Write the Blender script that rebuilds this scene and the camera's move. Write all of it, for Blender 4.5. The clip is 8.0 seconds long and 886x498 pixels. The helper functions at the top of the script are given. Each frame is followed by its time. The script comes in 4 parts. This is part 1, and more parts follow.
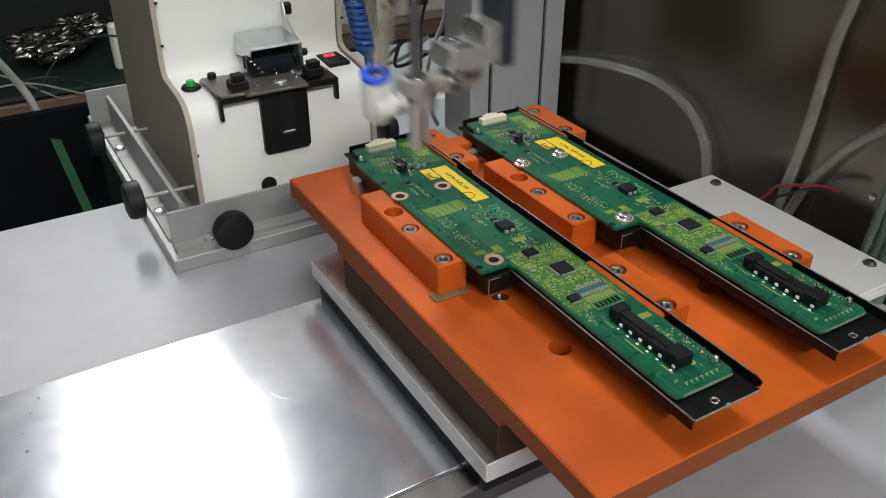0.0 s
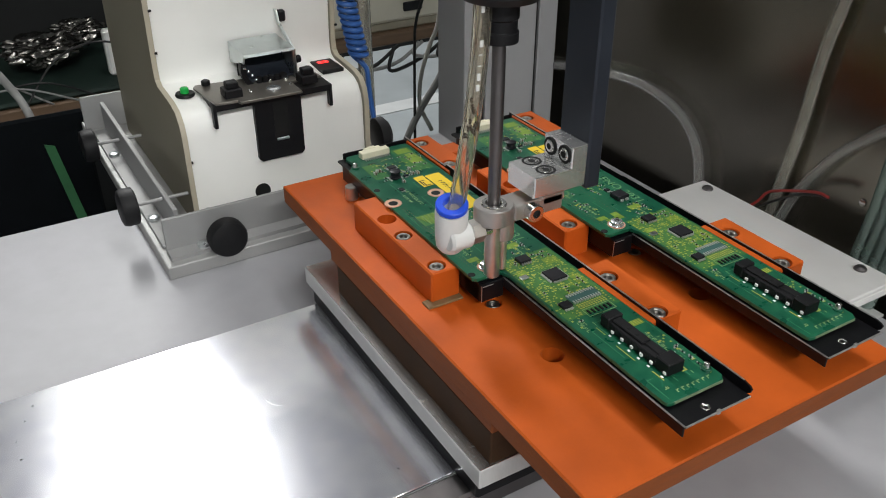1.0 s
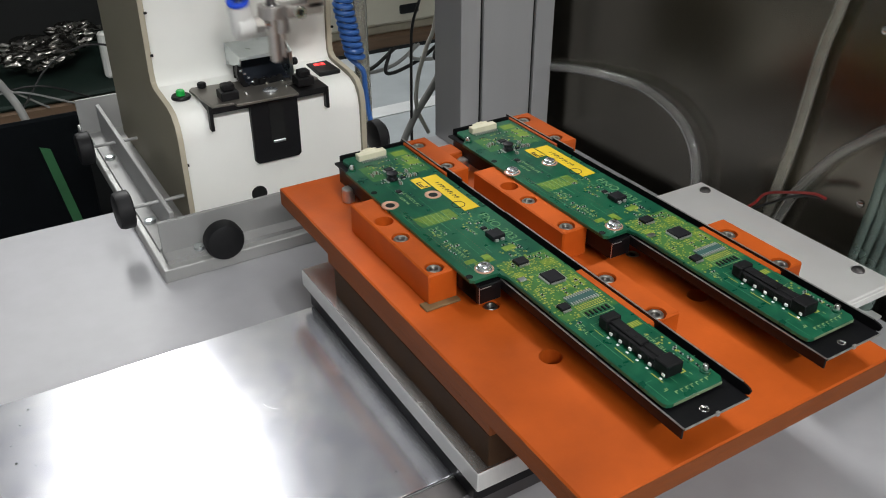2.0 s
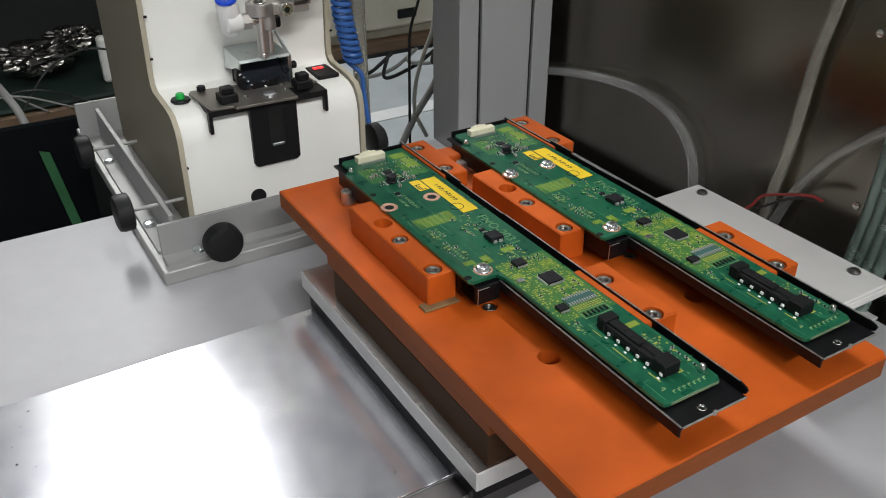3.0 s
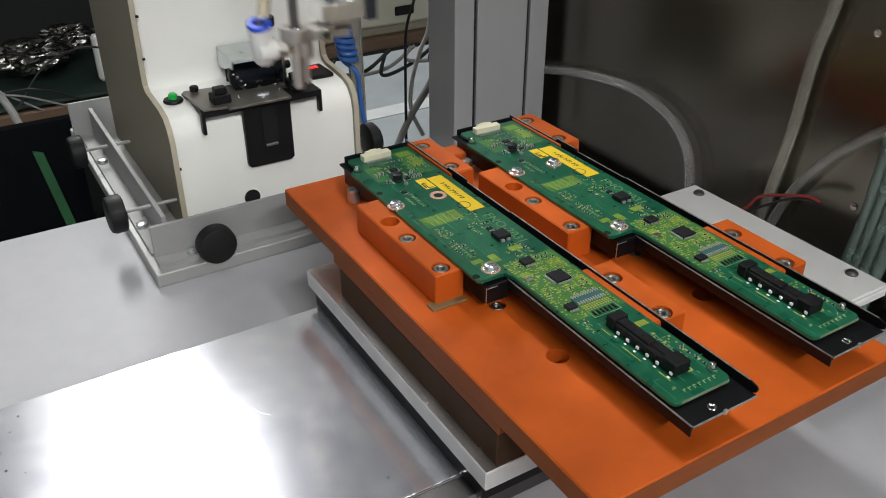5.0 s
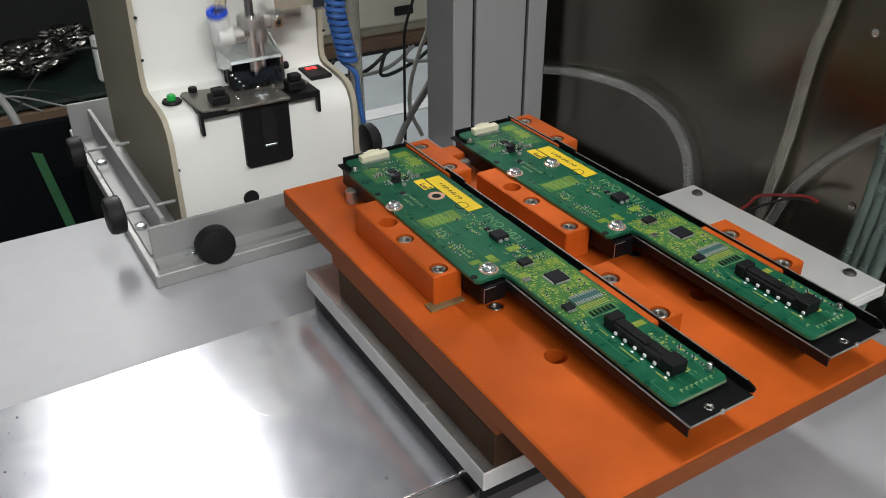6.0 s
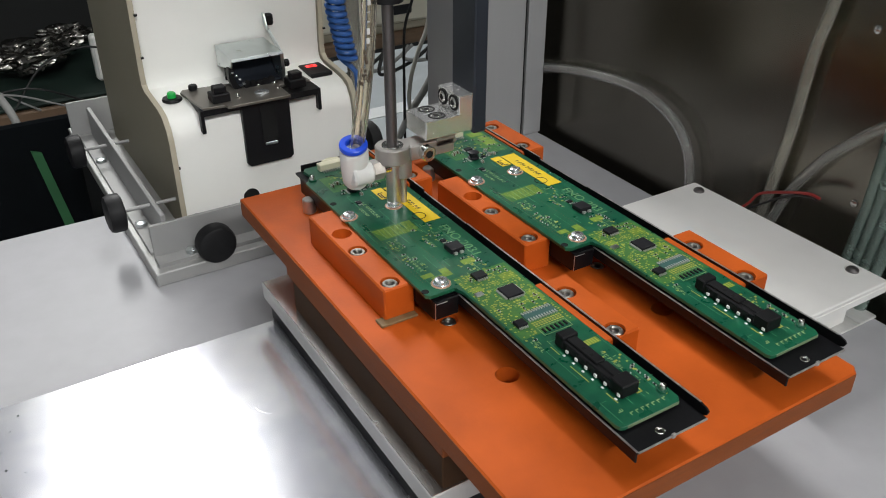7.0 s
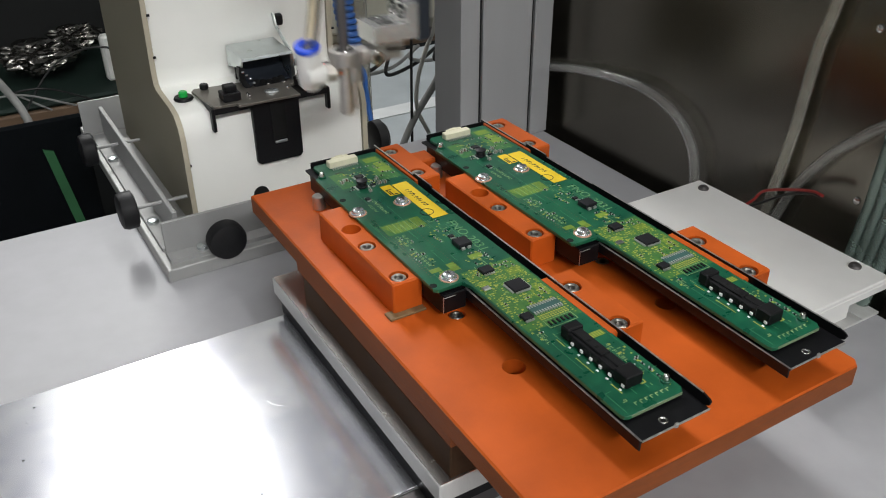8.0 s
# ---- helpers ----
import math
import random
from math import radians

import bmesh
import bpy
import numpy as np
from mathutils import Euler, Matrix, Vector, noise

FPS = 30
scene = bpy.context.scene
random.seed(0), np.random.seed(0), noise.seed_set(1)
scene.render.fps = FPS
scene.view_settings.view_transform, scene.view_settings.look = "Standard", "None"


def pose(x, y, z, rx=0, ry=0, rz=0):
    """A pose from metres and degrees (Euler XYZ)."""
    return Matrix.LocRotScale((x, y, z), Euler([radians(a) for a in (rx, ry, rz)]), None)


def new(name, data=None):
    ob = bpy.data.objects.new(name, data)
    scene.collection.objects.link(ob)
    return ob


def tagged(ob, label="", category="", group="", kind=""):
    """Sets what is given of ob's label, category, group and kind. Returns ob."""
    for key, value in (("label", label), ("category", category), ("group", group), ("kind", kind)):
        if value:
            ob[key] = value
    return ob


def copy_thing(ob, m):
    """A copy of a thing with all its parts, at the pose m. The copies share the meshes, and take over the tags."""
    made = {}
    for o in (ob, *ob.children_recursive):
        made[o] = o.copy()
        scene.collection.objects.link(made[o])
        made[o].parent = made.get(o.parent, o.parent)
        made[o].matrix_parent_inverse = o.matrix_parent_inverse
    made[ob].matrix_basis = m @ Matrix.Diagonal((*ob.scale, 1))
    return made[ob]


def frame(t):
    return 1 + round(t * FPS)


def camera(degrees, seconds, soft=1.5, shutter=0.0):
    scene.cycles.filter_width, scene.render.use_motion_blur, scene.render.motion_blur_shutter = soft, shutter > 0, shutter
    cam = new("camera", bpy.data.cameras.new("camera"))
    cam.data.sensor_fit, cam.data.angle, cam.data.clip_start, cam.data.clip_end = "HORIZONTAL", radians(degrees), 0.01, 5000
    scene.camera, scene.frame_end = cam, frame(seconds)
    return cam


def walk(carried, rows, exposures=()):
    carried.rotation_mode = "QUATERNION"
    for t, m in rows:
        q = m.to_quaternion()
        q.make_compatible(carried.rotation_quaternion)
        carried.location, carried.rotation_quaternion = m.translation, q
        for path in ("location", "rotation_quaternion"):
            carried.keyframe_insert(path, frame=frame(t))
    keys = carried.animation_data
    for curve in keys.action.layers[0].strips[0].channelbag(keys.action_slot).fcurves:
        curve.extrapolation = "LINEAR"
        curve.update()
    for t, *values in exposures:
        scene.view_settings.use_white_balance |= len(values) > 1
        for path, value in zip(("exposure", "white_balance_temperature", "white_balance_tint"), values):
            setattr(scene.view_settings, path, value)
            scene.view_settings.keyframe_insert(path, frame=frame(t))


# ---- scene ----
def turn(a, b, c):
    return (Matrix.Rotation(radians(a), 4, "Z") @ Matrix.Rotation(radians(b), 4, "X") @ Matrix.Rotation(radians(c), 4, "Z"))


# ---- camera: hand-held, nearly still ----
cam = camera(55.23, 8.0, soft=1.0, shutter=0.5)
walk(cam, [
    (0, pose(-0.1458, -0.4026, 0.2725) @ turn(-30.38, 58.76, -0.07)),
    (0.5, pose(-0.1452, -0.4037, 0.2747) @ turn(-30.52, 58.82, -0.04)),
    (1, pose(-0.1454, -0.4037, 0.2751) @ turn(-30.77, 58.97, -0.02)),
    (1.5, pose(-0.1445, -0.4020, 0.2740) @ turn(-30.90, 59.02, -0.02)),
    (3, pose(-0.1468, -0.4048, 0.2740) @ turn(-31.19, 59.48, 0.02)),
    (3.5, pose(-0.1426, -0.4045, 0.2750) @ turn(-30.91, 59.38, -0.21)),
    (4, pose(-0.1425, -0.4026, 0.2747) @ turn(-31.24, 59.31, -0.02)),
    (4.5, pose(-0.1426, -0.4018, 0.2744) @ turn(-31.30, 59.25, 0.02)),
    (6, pose(-0.1415, -0.4028, 0.2751) @ turn(-31.24, 59.24, -0.14)),
    (6.5, pose(-0.1438, -0.4005, 0.2739) @ turn(-31.49, 59.24, -0.05)),
    (7, pose(-0.1432, -0.4012, 0.2735) @ turn(-31.43, 59.22, -0.12)),
    (7.5, pose(-0.1435, -0.4032, 0.2733) @ turn(-31.35, 59.30, -0.10)),
    (8, pose(-0.1476, -0.4069, 0.2749) @ turn(-30.96, 59.27, -0.31)),
], exposures=[(0, 0.0), (8, 0.0)])

# ---- world and lamps: a windowless workshop, unseen ceiling tubes, three added as fill ----
world = bpy.data.worlds.new("workshop_air")
scene.world = world
world.use_nodes = True
world.node_tree.nodes["Background"].inputs[0].default_value = (0.75, 0.85, 1.0, 1)
world.node_tree.nodes["Background"].inputs[1].default_value = 0.05


def unseen_lamp(x, y, power, rz, width, length):
    data = bpy.data.lights.new("unseen_tube_light", "AREA")
    data.shape, data.size, data.size_y, data.energy = "RECTANGLE", width, length, power
    data.color = (0.97, 0.97, 0.96)
    ob = new("unseen_tube_light", data)
    ob.matrix_world = pose(x, y, 1.72, 0, 0, rz)


# x, y, power, turn, width, length
# first lamp inferred from the cover sheet's highlight; other three added as unseen fill
LAMPS = [(0.18, 1.93, 66, -15, 0.20, 1.3), (0.34, -0.25, 9.5, 0, 0.16, 1.2), (-0.45, -2.30, 70, 90, 0.16, 1.2), (-1.35, -0.4, 2.5, 0, 0.16, 1.2)]
for lx, ly, lp, lr, lw, ll in LAMPS:
    unseen_lamp(lx, ly, lp, lr, lw, ll)


# ---- materials ----
def mat(name, color, rough=0.5, metal=0.0, vary=0.12, scale=40.0, bump=0.0, bscale=400.0, stretch=(1, 1, 1),
        rvary=0.1, island=0.0, spec=0.5, trans=0.0, ior=1.45, emit=0.0, alpha=1.0, color2=None, coat=0.0):
    m = bpy.data.materials.new(name)
    m.use_nodes = True
    nt = m.node_tree
    p = nt.nodes["Principled BSDF"]
    N, L = nt.nodes.new, nt.links.new
    tc = N("ShaderNodeTexCoord")
    mp = N("ShaderNodeMapping")
    mp.inputs["Scale"].default_value = stretch
    L(tc.outputs["Object"], mp.inputs["Vector"])
    n1 = N("ShaderNodeTexNoise")
    n1.inputs["Scale"].default_value, n1.inputs["Detail"].default_value = scale, 6
    L(mp.outputs["Vector"], n1.inputs["Vector"])
    n2 = N("ShaderNodeTexNoise")
    n2.inputs["Scale"].default_value, n2.inputs["Detail"].default_value = scale * 0.13, 3
    L(mp.outputs["Vector"], n2.inputs["Vector"])
    ad = N("ShaderNodeMath")
    ad.operation = "ADD"
    L(n1.outputs["Fac"], ad.inputs[0]), L(n2.outputs["Fac"], ad.inputs[1])
    rng = N("ShaderNodeMapRange")
    rng.inputs["From Min"].default_value, rng.inputs["From Max"].default_value = 0.7, 1.3
    L(ad.outputs[0], rng.inputs["Value"])
    mix = N("ShaderNodeMix")
    mix.data_type = "RGBA"
    lo = color2 or tuple(c * (1 - vary) for c in color)
    hi = color if color2 else tuple(min(1, c * (1 + vary)) for c in color)
    mix.inputs[6].default_value, mix.inputs[7].default_value = (*lo, 1), (*hi, 1)
    L(rng.outputs[0], mix.inputs[0])
    L(mix.outputs[2], p.inputs["Base Color"])
    rr = N("ShaderNodeMapRange")
    rr.inputs["To Min"].default_value, rr.inputs["To Max"].default_value = max(0.02, rough - rvary), min(1, rough + rvary)
    L(n1.outputs["Fac"], rr.inputs["Value"]), L(rr.outputs[0], p.inputs["Roughness"])
    p.inputs["Metallic"].default_value = metal
    p.inputs["Specular IOR Level"].default_value = spec
    p.inputs["Transmission Weight"].default_value = trans
    p.inputs["IOR"].default_value = ior
    p.inputs["Alpha"].default_value = alpha
    p.inputs["Coat Weight"].default_value = coat
    if emit:
        p.inputs["Emission Color"].default_value, p.inputs["Emission Strength"].default_value = (*color, 1), emit
    if bump:
        nb = N("ShaderNodeTexNoise")
        nb.inputs["Scale"].default_value, nb.inputs["Detail"].default_value = bscale, 4
        L(mp.outputs["Vector"], nb.inputs["Vector"])
        b = N("ShaderNodeBump")
        b.inputs["Strength"].default_value, b.inputs["Distance"].default_value = bump, 0.001
        L(nb.outputs["Fac"], b.inputs["Height"]), L(b.outputs[0], p.inputs["Normal"])
    return m


BENCH = mat("grey_bench_laminate", (0.36, 0.36, 0.375), 0.5, spec=0.35, vary=0.06, scale=60, bump=0.05, bscale=900)
SPACER = mat("dark_brown_bakelite", (0.052, 0.026, 0.013), 0.6, spec=0.12, vary=0.25, scale=60, bump=0.08, bscale=700)
ORANGE = mat("orange_bakelite", (0.46, 0.082, 0.008), 0.5, spec=0.3, vary=0.27, scale=34, bump=0.06, bscale=700)
ORANGE_DARKER = mat("orange_bakelite_darker", (0.23, 0.064, 0.018), 0.6, spec=0.2, vary=0.16, scale=90, bump=0.15, bscale=900, stretch=(1, 1, 6))
ALU = mat("machined_aluminium", (0.42, 0.42, 0.41), 0.55, 0.5, vary=0.06, scale=50, bump=0.03, bscale=600, stretch=(1, 8, 1))
ANODISED = mat("pale_satin_aluminium", (0.66, 0.655, 0.64), 0.4, 0.35, vary=0.06, scale=120, bump=0.03, bscale=900, stretch=(6, 1, 1))
CLAMP = mat("grey_cast_clamp", (0.42, 0.40, 0.38), 0.36, 0.75, vary=0.10, scale=150, bump=0.04, bscale=1200)
SCREW_ZINC = mat("bright_zinc_screw", (0.80, 0.83, 0.86), 0.24, 0.85, vary=0.10, scale=500)
ALU_BRIGHT = mat("bright_milled_aluminium", (0.94, 0.94, 0.93), 0.26, 0.92, vary=0.05, scale=120, rvary=0.04, bump=0.008, bscale=500, stretch=(1, 6, 1))
ALU_MATT = mat("matt_aluminium_plate", (0.34, 0.34, 0.335), 0.58, 0.3, spec=0.3, vary=0.07, scale=60, bump=0.04, bscale=900)
MIRROR_ALU = mat("ground_aluminium_plate", (0.66, 0.65, 0.63), 0.26, 0.9, vary=0.05, scale=60, rvary=0.04)
STEEL = mat("bright_steel", (0.72, 0.71, 0.69), 0.22, 1.0, vary=0.08, scale=300)
DARK_STEEL = mat("dark_steel_rod", (0.16, 0.15, 0.15), 0.38, 0.9, vary=0.12, scale=120)
PIPE = mat("satin_steel_pipe", (0.58, 0.55, 0.52), 0.33, 0.9, vary=0.1, scale=200)
BOLT = mat("dull_socket_screw_steel", (0.46, 0.44, 0.40), 0.36, 1.0, vary=0.15, scale=300)
ZINC = mat("zinc_plated_steel", (0.62, 0.66, 0.66), 0.3, 1.0, vary=0.12, scale=90)
BLACK = mat("black_plastic", (0.008, 0.008, 0.009), 0.5, spec=0.28, vary=0.2, scale=200, bump=0.04)
BLACK_STEEL = mat("black_painted_steel", (0.005, 0.005, 0.006), 0.38, spec=0.3, vary=0.25, scale=120, bump=0.04, bscale=1200)
WORN_EDGE = mat("worn_steel_edge", (0.42, 0.41, 0.40), 0.4, 0.8, vary=0.4, scale=300)
RUBBER = mat("black_knob_rubber", (0.009, 0.009, 0.010), 0.55, spec=0.3, vary=0.25, scale=200, bump=0.1)
WHITE = mat("white_painted_steel", (0.86, 0.86, 0.82), 0.38, vary=0.035, scale=25, bump=0.03, bscale=500)
OLIVE = mat("olive_painted_panel", (0.25, 0.228, 0.168), 0.5, vary=0.08, scale=30, bump=0.04, bscale=500)
BEIGE = mat("beige_edge", (0.42, 0.38, 0.29), 0.5, vary=0.1, scale=60)
NAVY = mat("dark_navy_anodised", (0.028, 0.034, 0.046), 0.42, 0.3, vary=0.12, scale=60)
GREY_PROFILE = mat("grey_anodised_profile", (0.37, 0.372, 0.375), 0.45, 0.25, vary=0.05, scale=40, stretch=(1, 1, 0.1))
PCB = mat("green_solder_mask", (0.013, 0.122, 0.058), 0.3, vary=0.25, scale=160, bump=0.05, bscale=1500, color2=(0.004, 0.062, 0.036), coat=0.2)
PCB_EDGE = mat("board_edge_fibre", (0.16, 0.22, 0.13), 0.6, vary=0.2, scale=300)
TRACE = mat("pale_green_copper_area", (0.16, 0.25, 0.036), 0.35, vary=0.3, scale=500, spec=0.5)
GOLD = mat("tinned_yellow_pad", (0.36, 0.37, 0.075), 0.38, 0.0, vary=0.2, scale=400)
SILK = mat("pale_silkscreen", (0.22, 0.34, 0.14), 0.55, vary=0.15, scale=600)
SILK_FAINT = mat("faint_silkscreen", (0.13, 0.29, 0.125), 0.5, vary=0.15, scale=600)
YELLOW = mat("yellow_paper_label", (0.72, 0.50, 0.015), 0.5, vary=0.05, scale=200)
INK = mat("black_ink", (0.015, 0.015, 0.015), 0.6)
CHIP = mat("black_chip_epoxy", (0.011, 0.011, 0.014), 0.45, spec=0.35, vary=0.15, scale=500)
TIN = mat("tinned_lead", (0.46, 0.48, 0.45), 0.32, 0.4, vary=0.12, scale=500)
RESIN = mat("teal_resistor_block", (0.045, 0.11, 0.10), 0.4, vary=0.1, scale=500)
RESIDUE = mat("brown_residue", (0.07, 0.045, 0.02), 0.7, vary=0.3, scale=500)
GREEN_HOSE = mat("pale_green_hose", (0.42, 0.54, 0.49), 0.25, vary=0.1, scale=60, trans=0.75, ior=1.3)
CERAMIC = mat("brown_ceramic", (0.16, 0.10, 0.06), 0.4, vary=0.3, scale=700)
CREAM = mat("cream_connector_plastic", (0.66, 0.63, 0.47), 0.45, vary=0.05, scale=300)
COPPER_RING = mat("pale_pink_copper_ring", (0.62, 0.36, 0.26), 0.4, 0.3, vary=0.1, scale=500)
HOLE = mat("hole_shadow_black", (0.006, 0.006, 0.006), 0.9)
FIT_WHITE = mat("white_fitting_plastic", (0.72, 0.72, 0.70), 0.38, vary=0.04, scale=120)
BLUE = mat("blue_release_ring", (0.01, 0.075, 0.70), 0.32, vary=0.1, scale=200)
HOSE = mat("clear_urethane_hose", (0.97, 0.93, 0.84), 0.07, vary=0.1, scale=60, trans=0.96, ior=1.28, rvary=0.03, color2=(0.93, 0.86, 0.72))
HOSE_CLEAR = mat("clear_vinyl_hose", (0.99, 0.99, 0.97), 0.04, vary=0.02, scale=60, trans=0.95, ior=1.45, rvary=0.02)
POUR = mat("olive_green_copper_pour", (0.075, 0.190, 0.040), 0.32, vary=0.3, scale=700, color2=(0.020, 0.120, 0.045))
SATIN = mat("pale_satin_lid", (0.80, 0.79, 0.77), 0.33, 0.15, vary=0.05, scale=40, bump=0.02)
TAB = mat("bright_tinned_tab", (0.85, 0.85, 0.84), 0.3, 0.2)
PLATE_BROWN = mat("brown_oxide_steel", (0.20, 0.185, 0.165), 0.34, 0.6, vary=0.15, scale=80)
HOSE_MILK = mat("milky_hose", (0.74, 0.72, 0.65), 0.16, vary=0.1, scale=60, trans=0.86, ior=1.3)
GREEN_LED = mat("green_button", (0.01, 0.30, 0.05), 0.3, emit=0.25)
RED_LED = mat("red_switch_lens", (0.95, 0.03, 0.03), 0.3, emit=1.2)
BLUE_COIL = mat("blue_coil_hose", (0.05, 0.15, 0.46), 0.35, vary=0.15, scale=80)
TAPE = mat("green_tape", (0.02, 0.10, 0.035), 0.6, vary=0.15, scale=60)
CLOTH = mat("black_cloth", (0.003, 0.004, 0.005), 0.95, spec=0.1, vary=0.3, scale=30, bump=0.2, bscale=300)
WOOD = mat("brown_shelf_board", (0.16, 0.10, 0.06), 0.6, vary=0.25, scale=40, stretch=(0.3, 3, 3))
BEIGE_BOX = mat("beige_instrument_case", (0.62, 0.58, 0.47), 0.5, vary=0.06, scale=20)
FLOOR = mat("grey_vinyl_floor", (0.38, 0.415, 0.43), 0.5, vary=0.15, scale=8, bump=0.03)
LINE_WHITE = mat("white_floor_line", (0.62, 0.64, 0.64), 0.5, vary=0.08, scale=20)
WALL = mat("workshop_wall_paint", (0.30, 0.31, 0.31), 0.8, vary=0.08, scale=6)
DARK_WALL = mat("dark_partition", (0.007, 0.008, 0.008), 0.85, vary=0.3, scale=8)
GREEN_CLOTH = mat("dark_green_mat", (0.004, 0.016, 0.011), 0.7, vary=0.3, scale=12)
FOIL = mat("crumpled_foil_bag", (0.20, 0.19, 0.175), 0.25, 1.0, vary=0.4, scale=40, bump=0.9, bscale=60)
CABLE_GREY = mat("grey_cable", (0.26, 0.26, 0.25), 0.5, vary=0.15, scale=60)
CABLE_PALE = mat("pale_cable", (0.50, 0.49, 0.44), 0.5, vary=0.1, scale=60)
CABLE_RED = mat("red_wire", (0.22, 0.018, 0.016), 0.45)
CABLE_BLACK = mat("black_wire", (0.012, 0.012, 0.012), 0.45)
LAMP_GLOW = mat("unseen_lamp_tube", (0.95, 0.98, 1.0), 0.5, emit=6.0)
MIRROR_SHEET = mat("cover_sheet_steel", (0.73, 0.74, 0.76), 0.17, 0.85, scale=110, rvary=0.016, bump=0.012, bscale=30,
                   color2=(0.58, 0.585, 0.645))
SCRATCH = mat("scratched_bare_steel", (0.80, 0.80, 0.81), 0.32, 0.85, vary=0.1, scale=200)
TRACK_LINE = mat("buried_copper_line", (0.055, 0.22, 0.105), 0.35, vary=0.2, scale=300)
GLUE = mat("brown_shim", (0.20, 0.13, 0.06), 0.5, vary=0.2, scale=200)
STAINLESS = mat("brushed_stainless", (0.195, 0.182, 0.155), 0.25, 1.0, vary=0.16, scale=14, rvary=0.04, bump=0.03, bscale=24,
                stretch=(1, 1, 0.45))


# ---- mesh kit ----
def box(bm, x0, x1, y0, y1, z0, z1, bevel=0.0, seg=1, m=None):
    r = bmesh.ops.create_cube(bm, size=1.0)
    vs = r["verts"]
    bmesh.ops.scale(bm, vec=(x1 - x0, y1 - y0, z1 - z0), verts=vs)
    bmesh.ops.translate(bm, vec=((x0 + x1) / 2, (y0 + y1) / 2, (z0 + z1) / 2), verts=vs)
    if m is not None:
        bmesh.ops.transform(bm, matrix=m, verts=vs)
    if bevel:
        es = list({e for v in vs for e in v.link_edges})
        bmesh.ops.bevel(bm, geom=es, offset=bevel, segments=seg, affect="EDGES", profile=0.5)
    return bm


def fbox(bm, x0, x1, y0, y1, z0, z1):
    v = [bm.verts.new((x, y, z)) for z in (z0, z1) for y in (y0, y1) for x in (x0, x1)]
    for q in ((0, 2, 3, 1), (4, 5, 7, 6), (0, 1, 5, 4), (2, 6, 7, 3), (0, 4, 6, 2), (1, 3, 7, 5)):
        bm.faces.new([v[i] for i in q])
    return bm


def lathe(bm, prof, at=(0, 0, 0), axis="Z", n=28, m=None):
    """Turn a profile of (radius, height) pairs about an axis."""
    rings = []
    for r, h in prof:
        ring = []
        for k in range(n):
            a = 2 * math.pi * k / n
            c, s = r * math.cos(a), r * math.sin(a)
            p = {"Z": (c, s, h), "Y": (c, h, -s), "X": (h, c, s)}[axis]
            v = Vector(p)
            if m is not None:
                v = m @ v
            ring.append(bm.verts.new((v.x + at[0], v.y + at[1], v.z + at[2])))
        rings.append(ring)
    for a, b in zip(rings, rings[1:]):
        for k in range(n):
            bm.faces.new((a[k], a[(k + 1) % n], b[(k + 1) % n], b[k]))
    bm.faces.new(list(reversed(rings[0])))
    bm.faces.new(rings[-1])
    return bm


def cyl(bm, r, z0, z1, at=(0, 0, 0), axis="Z", n=28, ch=0.0, m=None):
    if ch:
        prof = [(r - ch, z0), (r, z0 + ch), (r, z1 - ch), (r - ch, z1)]
    else:
        prof = [(r, z0), (r, z1)]
    return lathe(bm, prof, at, axis, n, m)


def ringwall(bm, ro, ri, z0, z1, at=(0, 0, 0), axis="Z", n=28, m=None):
    """A hollow sleeve with rounded lips."""
    c = min(0.0004, (ro - ri) * 0.3)
    prof = [(ri, z0), (ro - c, z0), (ro, z0 + c), (ro, z1 - c), (ro - c, z1), (ri + c, z1), (ri, z1 - c)]
    rings = []
    for r, h in prof:
        ring = []
        for k in range(n):
            a = 2 * math.pi * k / n
            cc, s = r * math.cos(a), r * math.sin(a)
            v = Vector({"Z": (cc, s, h), "Y": (cc, h, -s), "X": (h, cc, s)}[axis])
            if m is not None:
                v = m @ v
            ring.append(bm.verts.new((v.x + at[0], v.y + at[1], v.z + at[2])))
        rings.append(ring)
    for a, b in zip(rings, rings[1:] + rings[:1]):
        for k in range(n):
            bm.faces.new((a[k], a[(k + 1) % n], b[(k + 1) % n], b[k]))
    return bm


def prism(bm, pts, lo, hi, axis="Z", bevel=0.0, seg=1):
    """Push a flat outline through from lo to hi along an axis."""
    def P(a, b, h):
        return {"Z": (a, b, h), "X": (h, a, b), "Y": (a, h, b)}[axis]
    A = [bm.verts.new(P(a, b, lo)) for a, b in pts]
    B = [bm.verts.new(P(a, b, hi)) for a, b in pts]
    n = len(pts)
    fs = [bm.faces.new(A), bm.faces.new(B)]
    for i in range(n):
        fs.append(bm.faces.new((A[i], A[(i + 1) % n], B[(i + 1) % n], B[i])))
    bmesh.ops.recalc_face_normals(bm, faces=fs)
    if bevel:
        es = [e for f in fs[:2] for e in f.edges]
        bmesh.ops.bevel(bm, geom=es, offset=bevel, segments=seg, affect="EDGES", profile=0.5)
    return bm


def smooth_path(pts, per=8):
    """A rounded path through a few control places."""
    P = [Vector(p) for p in pts]
    P = [2 * P[0] - P[1]] + P + [2 * P[-1] - P[-2]]
    out = []
    for i in range(1, len(P) - 2):
        for k in range(per):
            t = k / per
            a, b, c, d = P[i - 1:i + 3]
            out.append(0.5 * ((2 * b) + (c - a) * t + (2 * a - 5 * b + 4 * c - d) * t * t + (3 * b - a - 3 * c + d) * t ** 3))
    return out + [P[-2]]


